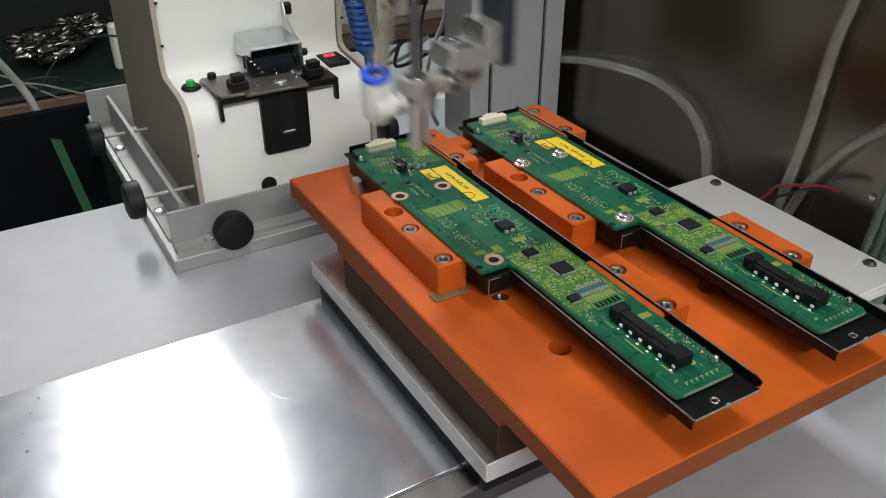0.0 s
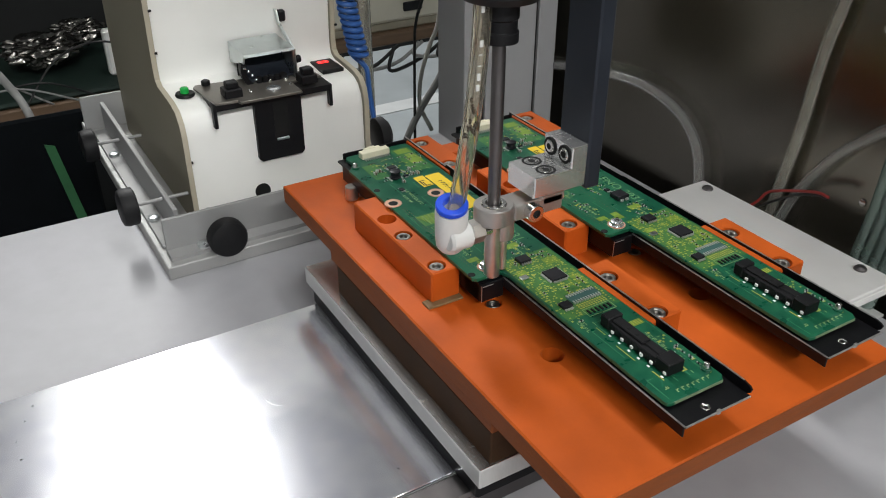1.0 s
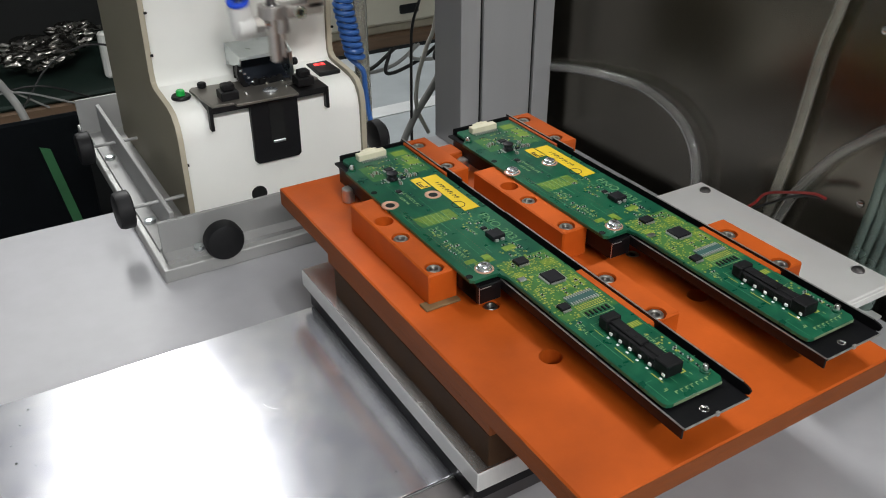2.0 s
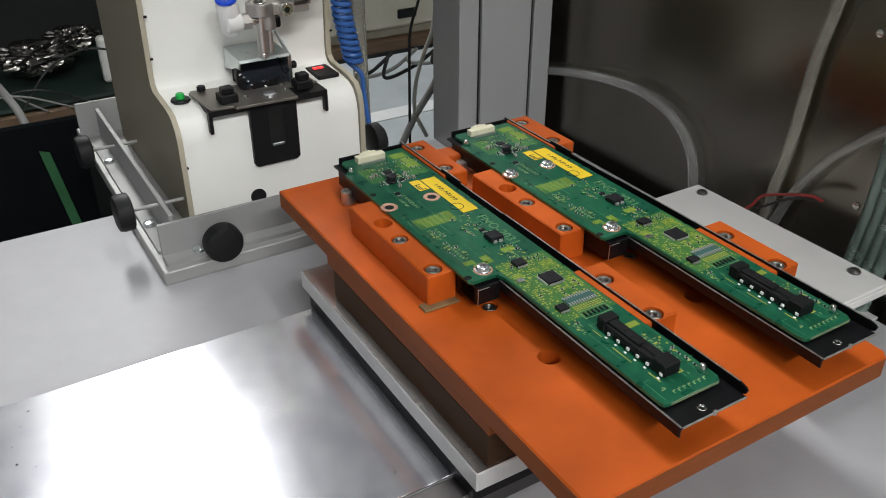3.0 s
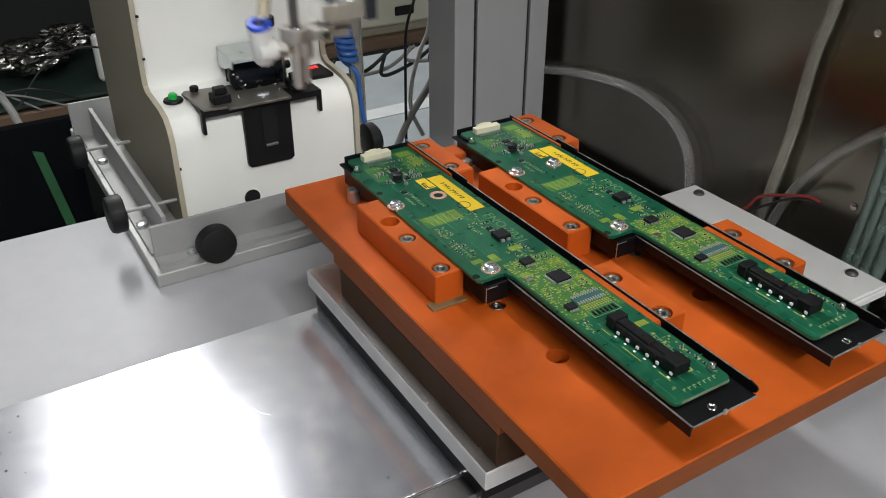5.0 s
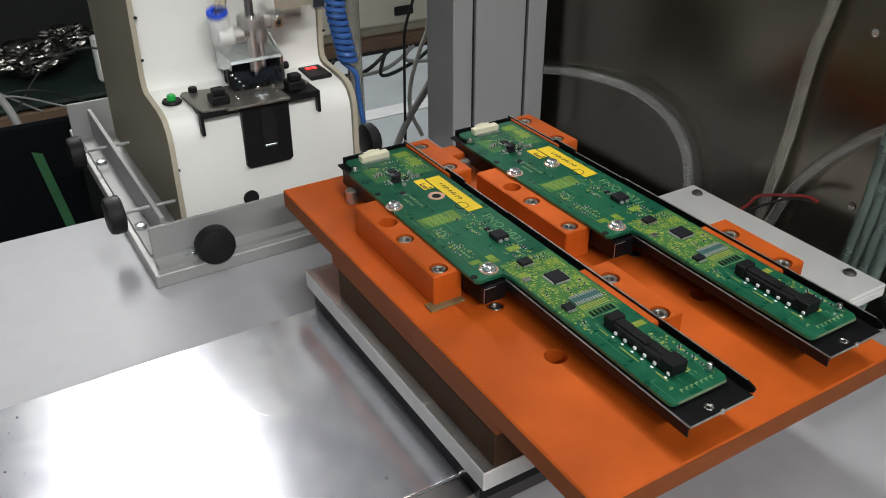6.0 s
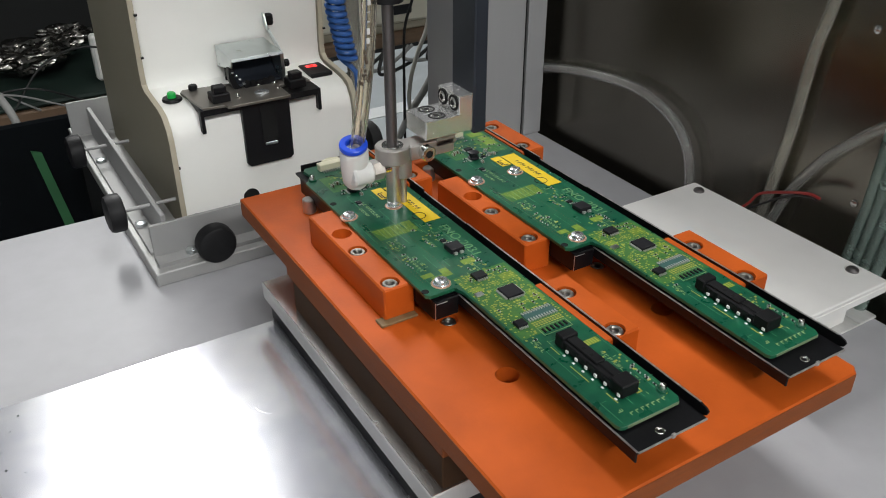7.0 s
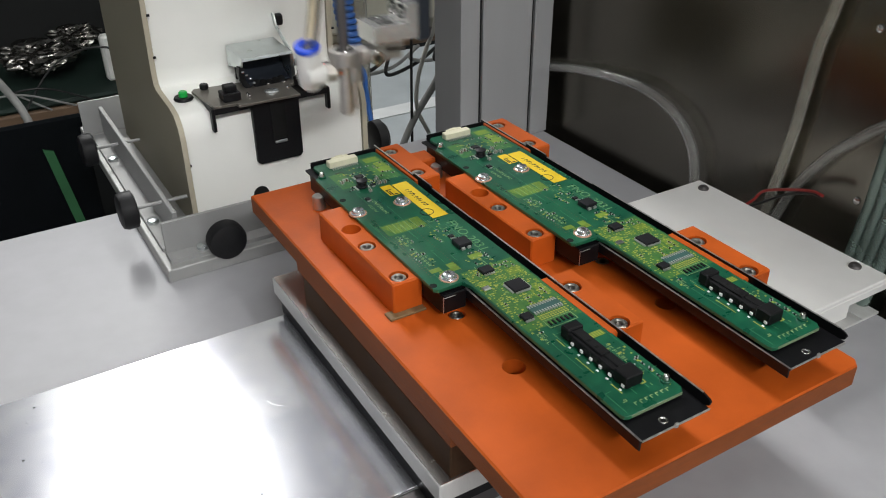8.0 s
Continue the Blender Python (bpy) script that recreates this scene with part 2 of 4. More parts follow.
def tube(bm, pts, r, n=10, per=8, hollow=0.0):
    path = smooth_path(pts, per)
    up = Vector((0.3, 0.2, 1)).normalized()
    def sweep(rad, flip):
        rings, u = [], None
        for i, p in enumerate(path):
            d = (path[min(i + 1, len(path) - 1)] - path[max(i - 1, 0)]).normalized()
            if u is None:
                u = d.cross(up if abs(d.dot(up)) < 0.95 else Vector((1, 0, 0))).normalized()
            else:
                u = (u - d * u.dot(d)).normalized()
            w = d.cross(u)
            rings.append([bm.verts.new(p + rad * (math.cos(2 * math.pi * k / n) * u + math.sin(2 * math.pi * k / n) * w)) for k in range(n)])
        for a, b in zip(rings, rings[1:]):
            for k in range(n):
                q = (a[k], a[(k + 1) % n], b[(k + 1) % n], b[k])
                bm.faces.new(q if not flip else q[::-1])
        return rings
    R = sweep(r, False)
    if hollow:
        S = sweep(hollow, True)
        for A, B in ((R[0], S[0]), (R[-1], S[-1])):
            for k in range(n):
                bm.faces.new((A[k], A[(k + 1) % n], B[(k + 1) % n], B[k]))
    else:
        bm.faces.new(R[0][::-1]), bm.faces.new(R[-1])
    return bm


def mesh_of(bm, name, material, smooth=True):
    bmesh.ops.recalc_face_normals(bm, faces=bm.faces)
    me = bpy.data.meshes.new(name)
    if smooth:
        for f in bm.faces:
            f.smooth = True
        for e in bm.edges:
            if len(e.link_faces) != 2 or e.calc_face_angle(4) > 0.6:
                e.smooth = False
    bm.to_mesh(me)
    bm.free()
    me.materials.append(material)
    return me


def part(name, bm, material, parent=None, label="", kind=""):
    ob = new(name, mesh_of(bm, name, material))
    ob.parent = parent
    if label or kind:
        tagged(ob, label, kind=kind)
    return ob


def drill(ob, holes):
    """Cut upright round holes (x, y, radius, low, high) into a part."""
    bm = B()
    for x, y, r, lo, hi in holes:
        cyl(bm, r, lo, hi, (x, y, 0), n=32)
    tool = new("cutter", mesh_of(bm, "cutter", HOLE))
    mod = ob.modifiers.new("cut", "BOOLEAN")
    mod.object, mod.operation, mod.solver = tool, "DIFFERENCE", "EXACT"
    bpy.context.view_layer.update()
    me = bpy.data.meshes.new_from_object(ob.evaluated_get(bpy.context.evaluated_depsgraph_get()))
    keep = ob.data.materials[0]
    ob.modifiers.clear()
    ob.data = me
    me.materials.clear()
    me.materials.append(keep)
    me.polygons.foreach_set("use_smooth", [False] * len(me.polygons))
    bpy.data.objects.remove(tool)


def thing(name, label, category, group="", at=(0, 0, 0)):
    ob = new(name)
    ob.empty_display_size = 0.01
    ob.location = at
    return tagged(ob, label, category, group)


def B():
    return bmesh.new()


def piece(name, mesh, parent, m):
    ob = new(name, mesh)
    ob.parent = parent
    ob.matrix_basis = m
    return ob


PITCH = 0.072          # from board to board
TOP = 0.0646           # top of the fixture plate above the bench
BOARD = 0.082          # top of the boards
TOOL_X = 0.0266        # the driver runs in this plane


# ---- the room ----
def slab(name, x0, x1, y0, y1, z0, z1, material, label, category, bevel=0.0):
    return tagged(part(name, box(B(), x0, x1, y0, y1, z0, z1, bevel), material), label, category, kind="structure")


slab("floor", -2.6, 2.6, -2.6, 2.6, -0.86, -0.80, FLOOR, "grey vinyl workshop floor", "floor")
slab("ceiling", -2.6, 2.6, -2.6, 2.6, 1.80, 1.86, WALL, "plain painted workshop ceiling", "ceiling")
slab("wall_north", -2.6, 2.6, 2.6, 2.7, -0.80, 1.80, DARK_WALL, "dark workshop wall behind the bench", "wall")
slab("wall_south", -2.6, 2.6, -2.7, -2.6, -0.80, 1.80, WALL, "plain painted workshop wall", "wall")
slab("wall_west", -2.7, -2.6, -2.6, 2.6, -0.80, 1.80, WALL, "plain painted workshop wall", "wall")
slab("wall_east", 2.6, 2.7, -2.6, 2.6, -0.80, 1.80, WALL, "plain painted workshop wall", "wall")
slab("floor_line", 0.3, 1.9, 1.98, 2.06, -0.80, -0.796, LINE_WHITE, "white line painted on the floor", "floor line")
slab("partition", 0.272, 0.284, -1.30, 0.300, -0.60, 1.10, STAINLESS, "dull brushed stainless steel enclosure panel", "panel", 0.001)

# out-of-view fixtures for LAMPS; all but the first are added fill
for lx, ly, lp, lr, lw, ll in LAMPS:
    lamp = thing("unseen_lamp", "unseen white ceiling lamp with lit tubes, added for lighting", "ceiling lamp", "ceiling lamps")
    lamp.matrix_world = pose(lx, ly, 1.80, 0, 0, lr)
    part("housing", box(B(), -lw / 2 - 0.01, lw / 2 + 0.01, -ll / 2 - 0.02, ll / 2 + 0.02, -0.05, 0.0, 0.004), WHITE, lamp)
    for off in ((-0.06, 0.06) if lw > 0.18 else (0.0,)):
        part("tube", cyl(B(), 0.013, -ll / 2 + 0.02, ll / 2 - 0.02, (off, 0, -0.063), "Y", 16), LAMP_GLOW, lamp, "glowing tube of an unseen lamp")

bench = thing("workbench", "light grey laminate workbench with a black skirt", "workbench")
part("benchtop", box(B(), -1.30, 0.262, -1.20, 0.150, -0.03, 0.0, 0.002), BENCH, bench)
for bx in (-1.2, 0.16):
    for by in (-1.1, 0.08):
        part("leg", box(B(), bx, bx + 0.05, by, by + 0.05, -0.80, -0.03, 0.003), GREY_PROFILE, bench)


# ---- fixture on its slide ----
def bolt(name_parent, x, y, z, r=0.0034):
    """Socket screw sunk in a counterbore."""
    drill(name_parent, [(x, y, r * 1.24, z - 0.0030, z + 0.002)])
    h = part("bolt", ringwall(B(), r, r * 0.52, -0.0030, -0.0004, (x, y, z), n=24), BOLT, name_parent)
    part("socket", cyl(B(), r * 0.54, -0.0030, -0.0019, (x, y, z), n=6), DARK_STEEL, h)
    return h


def block_with_holes(parent, x0, x1, y0, y1, z0, z1, bolts, holes=(), name="block"):
    b = part(name, box(B(), x0, x1, y0, y1, z0, z1, 0.0007), ORANGE, parent)
    for bx, by in bolts:
        bolt(b, bx, by, z1)
    for hx, hy, hr in holes:
        drill(b, [(hx, hy, hr, z1 - 0.011, z1 + 0.002)])
    return b


fixture = thing("fixture", "orange bakelite jig plate with blocks on an aluminium slide", "jig")
outline = [(0, -0.2625), (0.003, -0.2655), (0.1525, -0.2655), (0.1555, -0.2625), (0.1555, 0), (0, 0)]
plate = part("plate", prism(B(), outline, TOP - 0.010, TOP, bevel=0.0006), ORANGE, fixture, "orange bakelite base plate")
for hx, hy in ((0.0367, -0.1958), (0.1188, -0.1945)):
    drill(plate, [(hx, hy, 0.0048, TOP - 0.02, TOP + 0.002)])
for bx, by in ((0.0364, -0.1534), (0.1190, -0.1520)):
    bolt(plate, bx, by, TOP, 0.0032)
for i in (0, 1):
    d = i * PITCH
    block_with_holes(fixture, 0.0128 + d, 0.0272 + d, -0.1408, -0.0640, TOP, 0.0801,
                     [(0.0184 + d, -0.1055), (0.0184 + d, -0.1355)], [(0.0190 + d, -0.0880, 0.0046)])
    block_with_holes(fixture, 0.0662 + d, 0.0835 + d, -0.2165, -0.1710, TOP, 0.0821,
                     [(0.0745 + d, -0.1825), (0.0745 + d, -0.2120)])
    block_with_holes(fixture, 0.0690 + d, 0.0835 + d, -0.0620, -0.0150, TOP, 0.0821,
                     [(0.0745 + d, -0.0231), (0.0745 + d, -0.0536)])
    if i == 0:
        part("stop_block", box(B(), 0.0837, 0.1000, -0.0300, -0.0170, TOP, 0.0750, 0.0007), ORANGE, fixture)
    part("locating_post", cyl(B(), 0.0034, TOP, 0.0725, (0.0258 + d, -0.0335, 0), ch=0.0005), PIPE, fixture, "short bright steel post")
# darker orange skins over the plate's left and front faces
part("dark_side_face", fbox(B(), -0.00025, 0.0001, -0.2620, -0.0005, TOP - 0.0096, TOP - 0.0007), ORANGE_DARKER, plate)
part("dark_side_face", fbox(B(), 0.0032, 0.1523, -0.26575, -0.2654, TOP - 0.0096, TOP - 0.0007), ORANGE_DARKER, plate)
flange = part("spacer_flange", box(B(), 0.0004, 0.1500, -0.2075, -0.0600, TOP - 0.0160, TOP - 0.0101, 0.0006), ORANGE_DARKER, fixture)
for hx, hy in ((0.0367, -0.1958), (0.1188, -0.1945)):
    drill(flange, [(hx, hy, 0.0048, TOP - 0.02, TOP)])
    # black disc stands in for the shade deep in the hole
    part("hole_shade_disc", cyl(B(), 0.0047, TOP - 0.0160, TOP - 0.0155, (hx, hy, 0), n=24), BLACK, flange)
part("spacer", box(B(), 0.0008, 0.149, -0.2066, -0.066, 0.0317, TOP - 0.0161, 0.0006), SPACER, fixture, "dark brown bakelite spacer block")
carriage = part("carriage_plate", box(B(), -0.0046, 0.150, -0.2075, -0.0335, 0.0217, 0.0315, 0.0005), ANODISED, fixture, "pale aluminium slide plate")
part("ground_face", box(B(), -0.0042, 0.1495, -0.2071, -0.0339, 0.0314, 0.0317, 0.0001), MIRROR_ALU, carriage, "ground shiny top face")
part("shim", box(B(), 0.0095, 0.0270, -0.1442, -0.1380, TOP, TOP + 0.0012, 0.0003), GLUE, fixture, "brown glued shim")
# black rail, widened to the plate's edge to stand in for the shade below
part("rail_gap_shade", box(B(), -0.0034, 0.140, -0.2040, -0.0400, 0.0122, 0.0216, 0.001), BLACK_STEEL, fixture)

cover = thing("slide_cover", "smeared bright steel cover sheet on the machine bed", "cover sheet")
part("sheet", prism(B(), [(-0.46, -0.0412), (0.155, -0.0424), (0.155, -0.1862), (-0.46, -0.1850)], 0.0108, 0.0120, bevel=0.0003), MIRROR_SHEET, cover)
part("skirt", box(B(), -0.46, 0.155, -0.1862, -0.1849, 0.0015, 0.0108, 0.0003), ALU_MATT, cover)
rngs = random.Random(12)
specks = B()
for k in range(26):
    x, y, r = rngs.uniform(-0.17, -0.015), rngs.uniform(-0.180, -0.05), rngs.uniform(0.0002, 0.0005)
    box(specks, x - r, x + r, y - r * 0.6, y + r * 0.6, 0.0119, 0.0119 + r * 0.8, r * 0.2)
part("speck_scatter", specks, INK, cover, kind="stuff")
marks = B()
for k in range(16):
    cx, cy, r, a0 = rngs.uniform(-0.10, -0.02), rngs.uniform(-0.17, -0.05), rngs.uniform(0.02, 0.07), rngs.uniform(2.2, 3.6)
    da, w = rngs.uniform(0.15, 0.7), rngs.uniform(0.00006, 0.00016)
    row = []
    for n in range(13):
        a = a0 + da * n / 12
        wob = 1 + 0.002 * math.sin(n * 0.5 + k)
        row.append([marks.verts.new((cx + (r * wob + e) * math.cos(a), cy + 0.6 * (r * wob + e) * math.sin(a), 0.01203)) for e in (-w, w)])
    if all(-0.184 < v.co.y < -0.044 and v.co.x < 0.0 for q in row for v in q):
        for p, q in zip(row, row[1:]):
            marks.faces.new((p[0], p[1], q[1], q[0]))
    else:
        for q in row:
            for v in q:
                marks.verts.remove(v)
part("scratch", marks, SCRATCH, cover, kind="stuff")

base = thing("machine_bed", "dark grey machine bed under the jig", "machine bed")
part("bed", box(B(), -0.60, 0.155, -0.178, -0.052, 0.0, 0.0107, 0.001), BLACK_STEEL, base)
part("side_rail", box(B(), -0.60, 0.155, -0.200, -0.1868, 0.0, 0.0122, 0.0012), DARK_STEEL, base, "dark grey side rail")


# ---- black channels and boards ----
def channel(dx):
    t = thing("metal_channel", "black painted sheet steel channel with worn bright edges", "bracket", "channels on the jig")
    bm = B()
    z = 0.0793
    lay = [(0.0270, -0.0150), (0.0697, -0.0150), (0.0697, -0.2640), (0.0390, -0.2640), (0.0390, -0.1560), (0.0270, -0.1560)]
    prism(bm, lay, z - 0.0010, z)
    part("floor_plate", bm, BLACK_STEEL, t)
    fl = [(-0.2605, z - 0.001), (-0.2635, z + 0.0008), (-0.2640, z + 0.0024), (-0.2630, z + 0.0033), (-0.2600, z + 0.0040), (-0.1150, z + 0.0040),
          (-0.1140, z + 0.0036), (-0.0760, z + 0.0036), (-0.0750, z + 0.0048), (-0.0580, z + 0.0048), (-0.0570, z + 0.0034), (-0.0120, z + 0.0034), (-0.0120, z - 0.001)]
    part("side_flange", prism(B(), fl, 0.0697, 0.0705, "X"), BLACK_STEEL, t)
    edge = B()
    for (ya, za), (yb, zb) in zip(fl[1:-1], fl[2:-1]):
        if abs(yb - ya) > 0.004:
            fbox(edge, 0.0698, 0.07055, min(ya, yb), max(ya, yb), za - 0.0001, za + 0.00012)
    part("worn_edge", edge, WORN_EDGE, t)
    part("lower_lip", box(B(), 0.0382, 0.0390, -0.2640, -0.1570, z - 0.0045, z, 0.0003), BLACK_STEEL, t)
    part("worn_edge", fbox(B(), 0.0383, 0.0391, -0.2640, -0.1570, z, z + 0.00015), WORN_EDGE, t)
    part("worn_edge", fbox(B(), 0.0390, 0.0697, -0.2643, -0.2639, z - 0.0006, z + 0.0001), WORN_EDGE, t)
    part("notch_lip", box(B(), 0.0535, 0.0550, -0.2646, -0.2636, z - 0.0012, z + 0.0008, 0.0002), WORN_EDGE, t)
    part("rear_lip", box(B(), 0.0300, 0.0690, -0.0158, -0.0150, z, z + 0.0036, 0.0003), BLACK_STEEL, t)
    part("tab", box(B(), 0.0274, 0.0384, -0.1580, -0.1568, 0.0706, z, 0.0003), BLACK_STEEL, t)
    part("tab_side", box(B(), 0.0272, 0.0282, -0.1576, -0.1440, 0.0706, z - 0.0002, 0.0003), BLACK_STEEL, t)
    part("worn_edge", box(B(), 0.0271, 0.0274, -0.1582, -0.1578, 0.0708, z - 0.0004, 0.0001), WORN_EDGE, t)
    part("worn_edge", box(B(), 0.0276, 0.0330, -0.1583, -0.1580, z - 0.0012, z - 0.0008, 0.0001), WORN_EDGE, t)
    part("side_skirt", box(B(), 0.0272, 0.0282, -0.1560, -0.0200, 0.0700, z - 0.0005, 0.0003), BLACK_STEEL, t)
    part("rivet_hole", ringwall(B(), 0.0017, 0.0009, 0.0, 0.0003, (0.0518, -0.2603, z), n=16), STEEL, t)
    return t


def leaded_chip(parent, x, y, w, l, h, pins, four=False, rot=False, pad=True):
    z = BOARD
    c = part("chip", box(B(), x - w / 2, x + w / 2, y - l / 2, y + l / 2, z + 0.0002, z + h, 0.0002), CHIP, parent)
    bm = B()
    for k in range(pins):
        s = (k + 0.5) / pins - 0.5
        for sg in (-1, 1):
            if rot or four:
                yy = y + s * l * 0.92
                fbox(bm, min(x + sg * w / 2, x + sg * (w / 2 + 0.0009)), max(x + sg * w / 2, x + sg * (w / 2 + 0.0009)), yy - l * 0.25 / pins, yy + l * 0.25 / pins, z + 0.0001, z + h * 0.45)
            if four or not rot:
                xx = x + s * w * 0.92
                fbox(bm, xx - w * 0.25 / pins, xx + w * 0.25 / pins, min(y + sg * l / 2, y + sg * (l / 2 + 0.0009)), max(y + sg * l / 2, y + sg * (l / 2 + 0.0009)), z + 0.0001, z + h * 0.45)
    part("lead_frame", bm, TIN, c, kind="stuff")
    return c


def board():
    t = thing("circuit_board", "green circuit board with chips, connectors and a yellow label", "circuit board", "boards on the jig")
    z = BOARD
    lay = [(0.0245, -0.0345), (0.0300, -0.0300), (0.0295, -0.0205), (0.0310, -0.0185), (0.0665, -0.0185), (0.0672, -0.0200), (0.0672, -0.2525),
           (0.0655, -0.2548), (0.0412, -0.2548), (0.0398, -0.2542), (0.0392, -0.2528), (0.0392, -0.1605), (0.0375, -0.1560), (0.0262, -0.1560), (0.0245, -0.1545)]
    part("substrate", prism(B(), lay, z - 0.0016, z, bevel=0.0001), PCB, t, "green solder mask over fibre glass")
    part("board_edge", fbox(B(), 0.0425, 0.0655, -0.25495, -0.2547, z - 0.0014, z - 0.0002), PCB_EDGE, t)
    rng = random.Random(5)
    # copper areas, pads and silkscreen
    area, pads, silk, tin, small = B(), B(), B(), B(), B()
    def rect(bm, x0, x1, y0, y1, h=0.00006):
        fbox(bm, x0, x1, y0, y1, z - 0.0001, z + h)
    def word(bm, x, y, n, h, pitch):
        """A short row of small unreadable marks running towards the near end."""
        for k in range(n):
            a = y - pitch * k
            kind = rng.randrange(4)
            w = h * 0.18
            if kind != 1:
                rect(bm, x, x + h, a - w, a, 0.00009)
            if kind != 3:
                rect(bm, x + h - w, x + h, a - pitch * 0.66, a, 0.00009)
            if kind in (0, 3):
                rect(bm, x, x + w, a - pitch * 0.66, a, 0.00009)
            if kind in (1, 2):
                rect(bm, x + h * 0.42, x + h * 0.42 + w, a - pitch * 0.6, a, 0.00009)
            if kind == 1:
                rect(bm, x, x + h, a - pitch * 0.66, a - pitch * 0.66 + w, 0.00009)
    # pale bare-copper fields
    for k in range(9):
        rect(area, 0.0300 + 0.0004 * k, 0.0436 + 0.0002 * k, -0.0975 - 0.0010 * k, -0.0969 - 0.0010 * k)
        rect(area, 0.0452, 0.0500, -0.0968 - 0.0010 * k, -0.0961 - 0.0010 * k)
    for k in range(5):
        rect(silk, 0.0330 + 0.0030 * k, 0.0333 + 0.0030 * k, -0.1058, -0.0966, 0.00008)
    for x0, x1, y0, y1 in ((0.0300, 0.0352, -0.1440, -0.1408), (0.0330, 0.0400, -0.1462, -0.1445), (0.0388, 0.0428, -0.1468, -0.1405), (0.0506, 0.0572, -0.1432, -0.1392),
                           (0.0605, 0.0652, -0.1800, -0.1735), (0.0580, 0.0650, -0.1620, -0.1572), (0.0580, 0.0652, -0.2150, -0.2117), (0.0420, 0.0470, -0.1640, -0.1605)):
        rect(area, x0, x1, y0, y1)
    for k in range(5):
        rect(pads, 0.0592 + 0.0012 * k, 0.0596 + 0.0012 * k, -0.2148, -0.2119, 0.00012)
    pour = B()
    for x0, x1, y0, y1 in ((0.0296, 0.0502, -0.1064, -0.0958), (0.0402, 0.0664, -0.1995, -0.1500), (0.0540, 0.0652, -0.0530, -0.0232), (0.0320, 0.0400, -0.0520, -0.0340)):
        fbox(pour, x0, x1, y0, y1, z - 0.0001, z + 0.00002)
    part("copper_pour", pour, POUR, t, kind="stuff")
    for x0, x1, y0, y1 in ((0.0560, 0.0640, -0.0300, -0.0245), (0.0575, 0.0645, -0.0440, -0.0370), (0.0590, 0.0640, -0.0365, -0.0315)):
        rect(area, x0, x1, y0, y1)
    for a in range(19):
        for b in range(34):
            x, y = 0.0408 + 0.00132 * a + rng.uniform(-0.0003, 0.0003), -0.1985 + 0.00142 * b + rng.uniform(-0.0003, 0.0003)
            if rng.random() < 0.52 and not (0.0495 < x < 0.0608 and -0.1770 < y < -0.1645) and not (0.0485 < x < 0.064 and y < -0.1850):
                s = rng.uniform(0.00024, 0.00050)
                rect(pads, x - s, x + s, y - s * 0.8, y + s * 0.8, 0.00012)
    for k in range(30):
        x, y = rng.uniform(0.0405, 0.0655), rng.uniform(-0.1860, -0.1500)
        w, l = rng.choice([(0.0012, 0.0030), (0.0028, 0.0009), (0.0016, 0.0016), (0.0009, 0.0040)])
        rect(area, x - w / 2, x + w / 2, y - l / 2, y + l / 2, 0.00004 + 0.0000003 * k)
    zones = [((0.0330, 0.0655), (-0.0560, -0.0320), 80), ((0.0405, 0.0655), (-0.1850, -0.1500), 60), ((0.0590, 0.0655), (-0.2500, -0.2190), 34), ((0.0405, 0.0480), (-0.2060, -0.2000), 8),
             ((0.0462, 0.0560), (-0.1240, -0.1020), 30), ((0.0295, 0.0365), (-0.1390, -0.1200), 18), ((0.0300, 0.0370), (-0.1170, -0.1080), 8), ((0.0480, 0.0600), (-0.1500, -0.1380), 22)]
    for (xa, xb), (ya, yb), n in zones:
        for k in range(n):
            x, y = rng.uniform(xa, xb), rng.uniform(ya, yb)
            r = rng.random()
            if r < 0.52:
                s = rng.uniform(0.0003, 0.00050)
                rect(pads, x - s, x + s, y - s, y + s, 0.00009 + 0.0000002 * k)
            elif r < 0.74:
                along = rng.random() < 0.5
                w, l = (0.0010, 0.0005) if along else (0.0005, 0.0010)
                fbox(small, x - w * 0.45, x + w * 0.45, y - l * 0.45, y + l * 0.45, z, z + 0.0005)
                for sg in (-1, 1):
                    ox, oy = (sg * 0.0007, 0) if along else (0, sg * 0.0007)
                    fbox(tin, x + ox - 0.00028, x + ox + 0.00028, y + oy - 0.00028, y + oy + 0.00028, z, z + 0.00046)
            else:
                w, l = rng.choice([(0.0022, 0.00022), (0.00022, 0.0022), (0.0014, 0.0003), (0.0003, 0.0014)])
                rect(silk, x - w / 2, x + w / 2, y - l / 2, y + l / 2, 0.00007 + 0.0000002 * k)
    word(silk, 0.0385, -0.0690, 9, 0.0016, 0.0020), word(silk, 0.0350, -0.0740, 5, 0.0014, 0.0018)
    word(silk, 0.0312, -0.1085, 5, 0.0018, 0.0022), word(silk, 0.0345, -0.1095, 4, 0.0016, 0.0021)
    word(silk, 0.0318, -0.1240, 7, 0.0017, 0.0021), word(silk, 0.0345, -0.1260, 4, 0.0015, 0.0020)
    word(silk, 0.0530, -0.1430, 4, 0.0016, 0.0020), word(silk, 0.0470, -0.1150, 5, 0.0015, 0.0019)
    word(silk, 0.0420, -0.2020, 4, 0.0016, 0.0020), word(silk, 0.0600, -0.2200, 6, 0.0015, 0.0022), word(silk, 0.0440, -0.2475, 1, 0.0020, 0.0020)
    for k in range(7):
        rect(silk, 0.0470 + 0.0024 * k, 0.0474 + 0.0024 * k, -0.2520, -0.2505, 0.0001), rect(silk, 0.0470 + 0.0024 * k, 0.0484 + 0.0024 * k, -0.2508, -0.2504, 0.0001)
    # rows of small through holes along the edge and down the middle
    vias = B()
